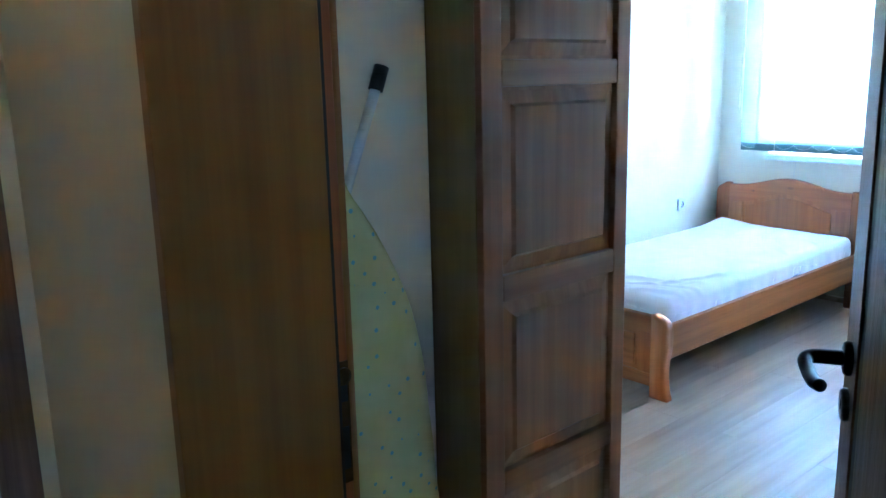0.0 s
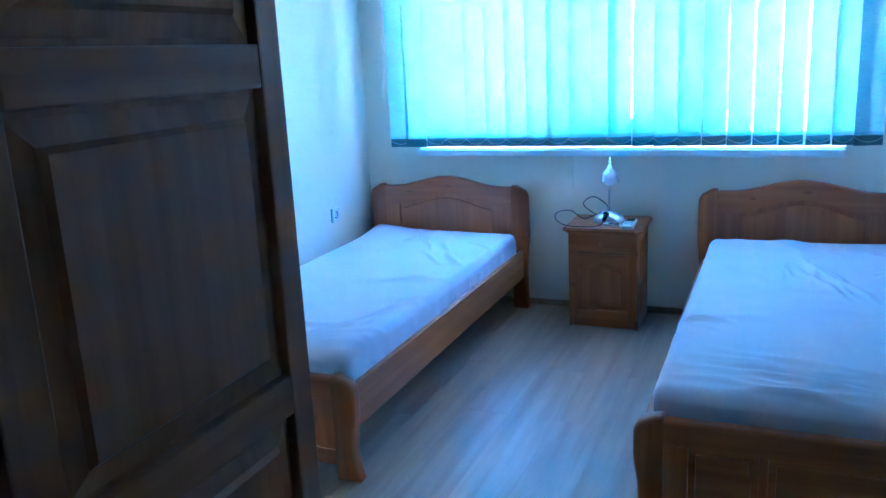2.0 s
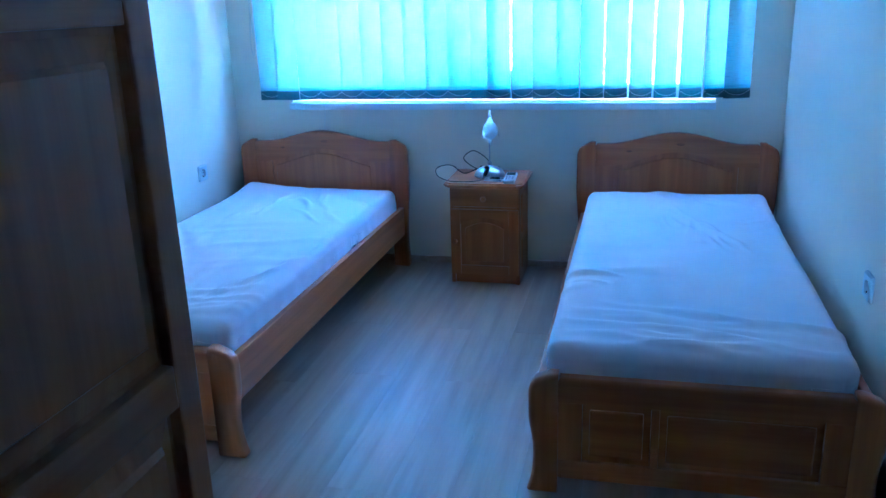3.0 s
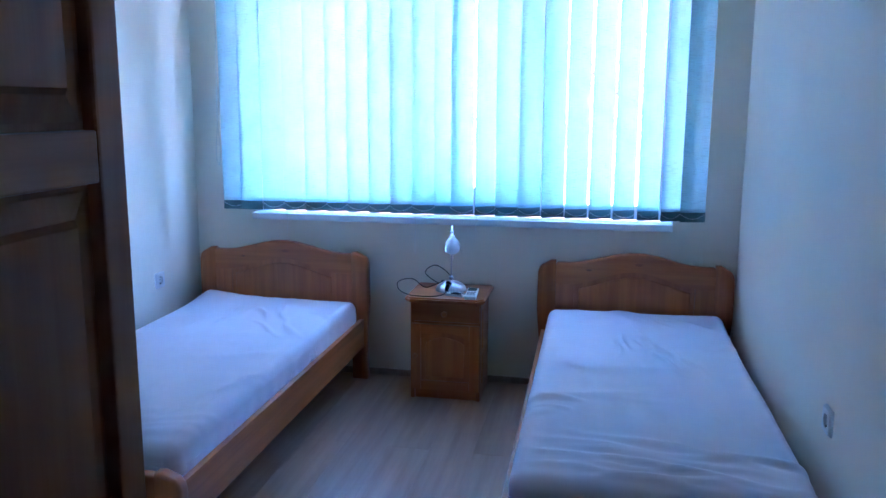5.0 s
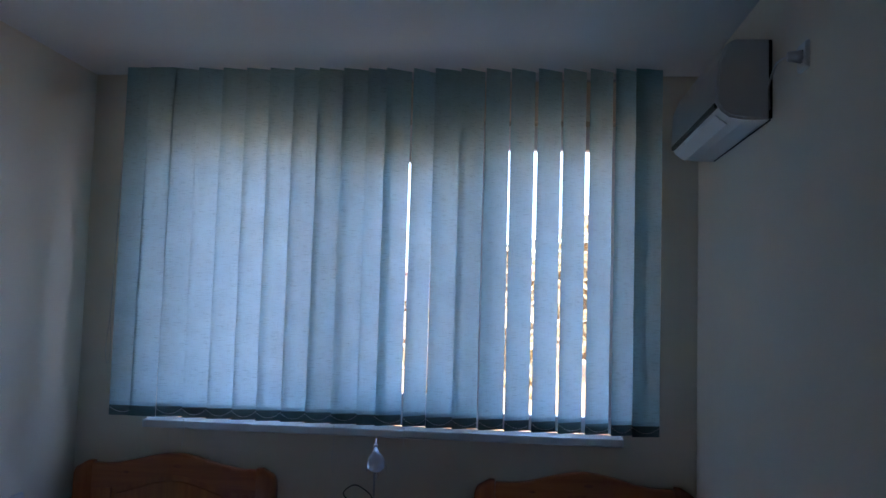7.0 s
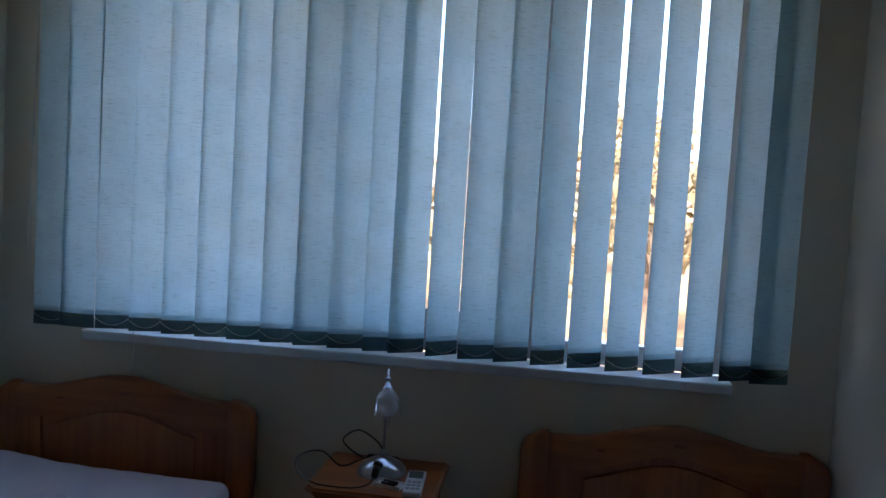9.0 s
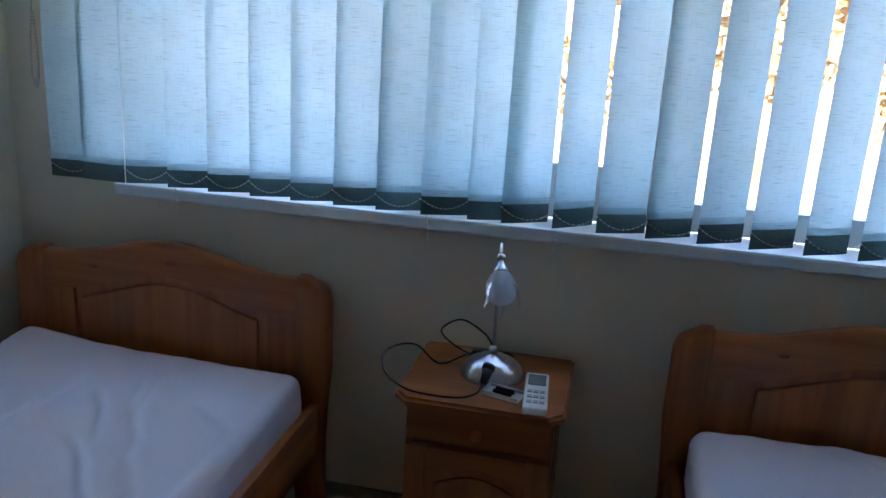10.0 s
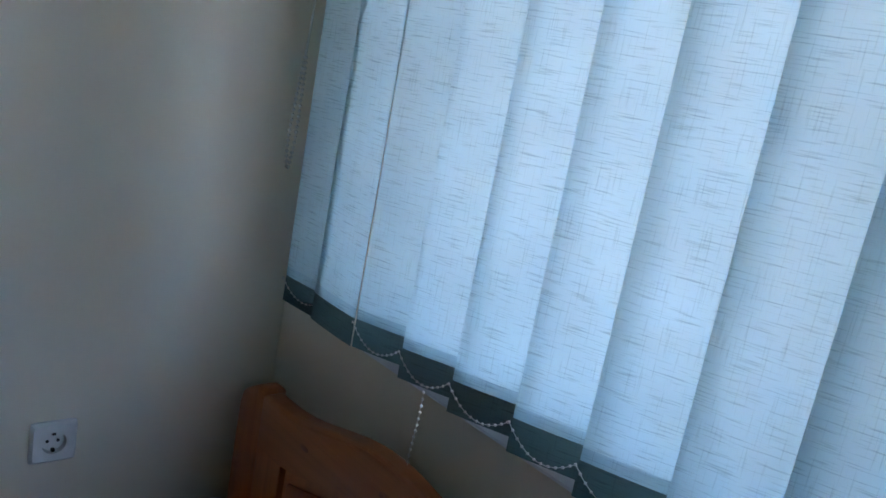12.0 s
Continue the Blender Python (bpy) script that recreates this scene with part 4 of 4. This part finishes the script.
leg = [(-0.026, 0.147, 1.435), (-0.026, 0.065, 1.24), (-0.026, -0.09, 0.86), (-0.026, -0.17, 0.64)]
part("leg", tube(leg, 0.011, None, 14), TUBE, iron, "white tube leg", True)
part("foot_cap", tube([(-0.026, 0.137, 1.41), (-0.026, 0.156, 1.458)], 0.0155, None, 14), BLACK, iron, "black rubber cap", True)
part("leg", tube([(-0.026, 0.12, 0.10), (-0.026, -0.06, 0.62), (-0.026, -0.08, 0.84)], 0.011, None, 14), TUBE, iron, "", True)
part("foot_cap", tube([(-0.026, 0.135, 0.002), (-0.026, 0.118, 0.11)], 0.0155, None, 14), BLACK, iron, "", True)
part("tail_frame", block(-0.02, 0.012, -0.05, 0.28, 0.001, 0.043, 0.006), TUBE, iron)

# ---- bedroom doorway and door ----
frame1 = thing("door_frame_1", (0, 0, 0), "brown veneered door lining with a rebate", "door frame", "", "structure")
RB = 0.907
part("lining", block(DX0 - 0.0195, DX0, DY0 - 0.004, RB, 0, DZ, 0.002), LINING["z"], frame1)
part("rebate", block(DX0 - 0.0195, DX0 - 0.010, RB + 0.0005, DY1 + 0.002, 0, DZ + 0.01, 0.002), REBATE, frame1)
part("seal", block(DX0 - 0.0098, DX0 - 0.002, RB + 0.0005, RB + 0.005, 0, DZ), DARKGROOVE, frame1, "dark rubber seal")
part("lining", block(DX1, DX1 + 0.0195, DY0 - 0.004, RB, 0, DZ, 0.002), LINING["z"], frame1)
part("rebate", block(DX1 + 0.010, DX1 + 0.0195, RB + 0.0005, DY1 + 0.002, 0, DZ + 0.01, 0.002), REBATE, frame1)
part("head", block(DX0 - 0.0195, DX1 + 0.0195, DY0 - 0.004, DY1 + 0.004, DZ + 0.0105, DZ + 0.0195, 0.001), LINING["x"], frame1)
part("architrave", block(DX0 - 0.09, DX0 - 0.012, DY1 + 0.0025, DY1 + 0.014, 0, DZ + 0.09, 0.004), LINING["z"], frame1)
part("architrave", block(DX1 + 0.012, DX1 + 0.09, DY1 + 0.0025, DY1 + 0.014, 0, DZ + 0.09, 0.004), LINING["z"], frame1)
bm = block(DX0 - 0.0098, DX0 - 0.0085, 0.911, 0.929, 0.905, 1.075, 0.0)
strike = part("strike_plate", bm, BRASS, frame1, "dark brass strike plate")
part("latch_hole", block(DX0 - 0.0086, DX0 - 0.0078, 0.915, 0.926, 1.02, 1.052), BLACK, strike)
part("bolt_hole", block(DX0 - 0.0086, DX0 - 0.0078, 0.915, 0.926, 0.925, 0.985), BLACK, strike)
part("plate_lip", lathe([(0.012, 0), (0.012, 0.003), (0.008, 0.004)], 18), BRASS, strike).matrix_local = Matrix.Translation((DX0 - 0.0086, 0.920, 1.055)) @ Matrix.Rotation(radians(90), 4, "Y")

HX, HY = 2.783, 0.944
EX, EY = 2.404, 1.596
leaf_len = math.hypot(EX - HX, EY - HY)
door = thing("door_1", Matrix.Translation((HX, HY, 0)) @ Matrix.Rotation(math.atan2(EY - HY, EX - HX), 4, "Z"), "dark brown ribbed veneer door, standing half open", "door", "", "structure")
# local x runs from the hinge to the lock edge, local +y is the face towards the doorway
L = leaf_len
part("leaf_core", block(0, L, -0.042, -0.006, 0.008, DZ - 0.005, 0.002), LEAF["z"], door)
part("lock_stile", block(L - 0.094, L, -0.0055, 0.0, 0.008, DZ - 0.005, 0.002), LEAF["z"], door)
part("groove", block(L - 0.136, L - 0.0945, -0.0055, -0.0035, 0.008, DZ - 0.005), DARKGROOVE, door, "dark vertical groove")
part("leaf_panel", block(0.0, L - 0.1365, -0.0055, 0.0, 0.008, DZ - 0.005, 0.002), LEAF["z"], door)
HXL = L - 0.050
handle = part("door_handle", lathe([(0.026, 0.0), (0.026, 0.006), (0.023, 0.010), (0.012, 0.011)], 26), DARKMETAL, door, "dark metal lever handle", True)
handle.matrix_local = Matrix.Translation((HXL, 0.0005, 1.015)) @ Matrix.Rotation(radians(-90), 4, "X")
lever = smooth_line([(0, 0, 0.008), (0, 0, 0.045), (-0.006, 0, 0.058), (-0.022, 0.002, 0.064), (-0.06, 0.006, 0.062), (-0.10, 0.004, 0.060), (-0.122, 0.001, 0.054)], 6)
part("lever", tube(lever, 0.0115, None, 14, 0.009), DARKMETAL, handle, "", True)
lock = part("lock_rose", lathe([(0.025, 0.0), (0.025, 0.006), (0.022, 0.009), (0.004, 0.009)], 26), DARKMETAL, door, "", True)
lock.matrix_local = Matrix.Translation((HXL, 0.0005, 0.943)) @ Matrix.Rotation(radians(-90), 4, "X")
part("keyhole", block(-0.003, 0.003, -0.009, 0.007, 0.0088, 0.0098), BLACK, lock)
for z in (0.25, 1.78):
    part("hinge", tube([(0.004, 0.006, z - 0.045), (0.004, 0.006, z + 0.045)], 0.007, None, 12), BRASS, door, "", True)

# hall door
door2 = thing("door_2", (0, 0, 0), "closed brown hall door in a dark frame", "door", "", "structure")
part("frame", block(1.40, 1.512, 0.610, 0.673, 0, 2.07, 0.004), LEAF["z"], door2, "dark door frame")
part("frame", block(1.40, 1.512, -0.218, -0.155, 0, 2.07, 0.004), LEAF["z"], door2)
part("leaf", block(1.43, 1.47, -0.150, 0.607, 0.006, 2.03, 0.003), LINING["z"], door2)
part("door_handle", tube(smooth_line([(1.472, 0.555, 1.02), (1.515, 0.555, 1.02), (1.525, 0.53, 1.02), (1.525, 0.45, 1.015)], 5), 0.009, None, 10), DARKMETAL, door2, "", True)

# ---- floor boards ----
PW, PL = 0.193, 1.29
rf = random.Random(3)
cols = int((XR - XL) / PW) + 1
mesh_cache = {}
for c in range(cols):
    x0 = XL + c * PW
    x1 = min(x0 + PW, XR)
    y = 2.125 if x1 < 1.0 else 0.95
    first = True
    while y < YW - 0.01:
        length = PL if not first else PL * (0.35 + 0.2 * (c * 2 % 4))
        first = False
        y1 = min(y + length, YW - 0.001)
        key = (round(x1 - x0, 3), round(y1 - y, 3))
        if key not in mesh_cache:
            mesh_cache[key] = finish("plank", block(-key[0] / 2 + 0.0002, key[0] / 2 - 0.0002, -key[1] / 2 + 0.0002, key[1] / 2 - 0.0002, -0.0115, 0.0, 0.0003, None, 1), FLOOR)
        ob = new("plank", mesh_cache[key])
        ob.parent = bpy.data.objects["floor"]
        ob.matrix_local = Matrix.Translation(((x0 + x1) / 2, (y + y1) / 2, 0))
        y = y1
ob = new("plank", finish("plank", block(1.5, 4.3, -1.0, 0.949, -0.0115, 0.0), FLOOR))
ob.parent = bpy.data.objects["floor"]

# ---- outdoors ----
bm = bmesh.new()
G = 60
verts = []
for j in range(G + 1):
    for i in range(G + 1):
        u, v = (i / G - 0.5) * 2, j / G
        x = 1.5 + 420 * u * abs(u)
        y = 5.9 + 500 * v * v
        d = y - 5.9
        z = -2.6 + 0.075 * max(0, d - 4) * min(1, d / 40) * (1 if d < 160 else 160 / d) + 1.1 * noise.noise(Vector((x * 0.05, y * 0.05, 3))) * min(1, d / 15)
        verts.append(bm.verts.new((x, y, z)))
for j in range(G):
    for i in range(G):
        a = j * (G + 1) + i
        bm.faces.new((verts[a], verts[a + 1], verts[a + G + 2], verts[a + G + 1]))
structure("ground", bm, GRASS, "dry yellow grass slope outside the window", "ground", True)
bm = bmesh.new()
bmesh.ops.create_grid(bm, x_segments=1, y_segments=1, size=2000, matrix=Matrix.Translation((0, -1994.2 + 0.02, -2.62)))
structure("ground_behind", bm, GRASS, "dry ground around the house", "ground")


def ground_z(x, y):
    d = y - 5.9
    return -2.6 + 0.075 * max(0, d - 4) * min(1, d / 40) * (1 if d < 160 else 160 / d) + 1.1 * noise.noise(Vector((x * 0.05, y * 0.05, 3))) * min(1, d / 15)


def tree(at, height, seed, label):
    r = random.Random(seed)
    t = thing("tree", at, label, "tree", "trees on the slope")
    bm = tube(smooth_line([(0, 0, -0.3), (0.05, 0.03, height * 0.25), (0.1, -0.05, height * 0.5), (0.02, 0.0, height * 0.8)], 4), 0.035 * height, None, 9, 0.008 * height)
    for k in range(6):
        a = r.uniform(0, 6.28)
        z = height * r.uniform(0.3, 0.6)
        e = Vector((math.cos(a), math.sin(a), 0)) * height * r.uniform(0.2, 0.34)
        tube([(0.06, 0, z), tuple(Vector((0, 0, z + height * 0.1)) + e * 0.5), tuple(Vector((0, 0, z + height * 0.2)) + e)], 0.013 * height, bm, 6, 0.004 * height)
    part("trunk", bm, BARK, t)
    bm = bmesh.new()
    for k in range(26):
        a, b = r.uniform(0, 6.28), r.uniform(-0.5, 1)
        rad = height * 0.30 * r.uniform(0.5, 1.1)
        c = Vector((math.cos(a) * rad * (1.1 - 0.4 * b), math.sin(a) * rad * (1.1 - 0.4 * b), height * (0.62 + 0.26 * b)))
        for q in range(34):
            p = c + Vector((r.gauss(0, 1), r.gauss(0, 1), r.gauss(0, 0.8))) * height * 0.055
            s = height * 0.022 * r.uniform(0.6, 1.5)
            m = Matrix.LocRotScale(p, Euler((r.uniform(0, 3), r.uniform(0, 3), r.uniform(0, 3))), (s, s * 0.6, s))
            vs = [bm.verts.new(m @ Vector(w)) for w in ((-1, -1, 0), (1, -1, 0.2), (1.2, 1, 0), (-0.8, 1, 0.2))]
            bm.faces.new(vs)
    part("crown", bm, LEAVES, t)
    return t


rt = random.Random(21)
spots = [(1.2, 19, 4.5), (4.4, 23, 5.2), (7.5, 20, 4.0), (-2.5, 24, 5.0), (3.0, 31, 6.0), (9.5, 30, 6.0), (-6.0, 29, 5.5), (6.2, 40, 7.0), (0.2, 42, 7.0), (13, 42, 7.0), (-12, 40, 6.5)]
for k, (x, y, hh) in enumerate(spots):
    tree((x, y, ground_z(x, y)), hh * rt.uniform(0.85, 1.1), k, "dusty olive-green tree on the dry slope")


def far_house(x, y):
    z = ground_z(x, y) - 0.3
    h = thing("house", (x, y, z), "small far house with a clay roof", "house", "far houses")
    part("wall", block(-3, 3, -2.5, 2.5, 0, 2.9), RENDERED, h)
    part("roof", strip([(-3.4, 2.9), (0, 2.92), (3.4, 2.9)], [(-3.4, 3.0), (0, 4.3), (3.4, 3.0)], -2.9, 2.9), CLAY, h)
    for wx in (-1.6, 1.6):
        part("window", block(wx - 0.5, wx + 0.5, -2.54, -2.505, 1.0, 2.2), DARKGROOVE, h)


far_house(5.0, 52)
far_house(-9.0, 60)
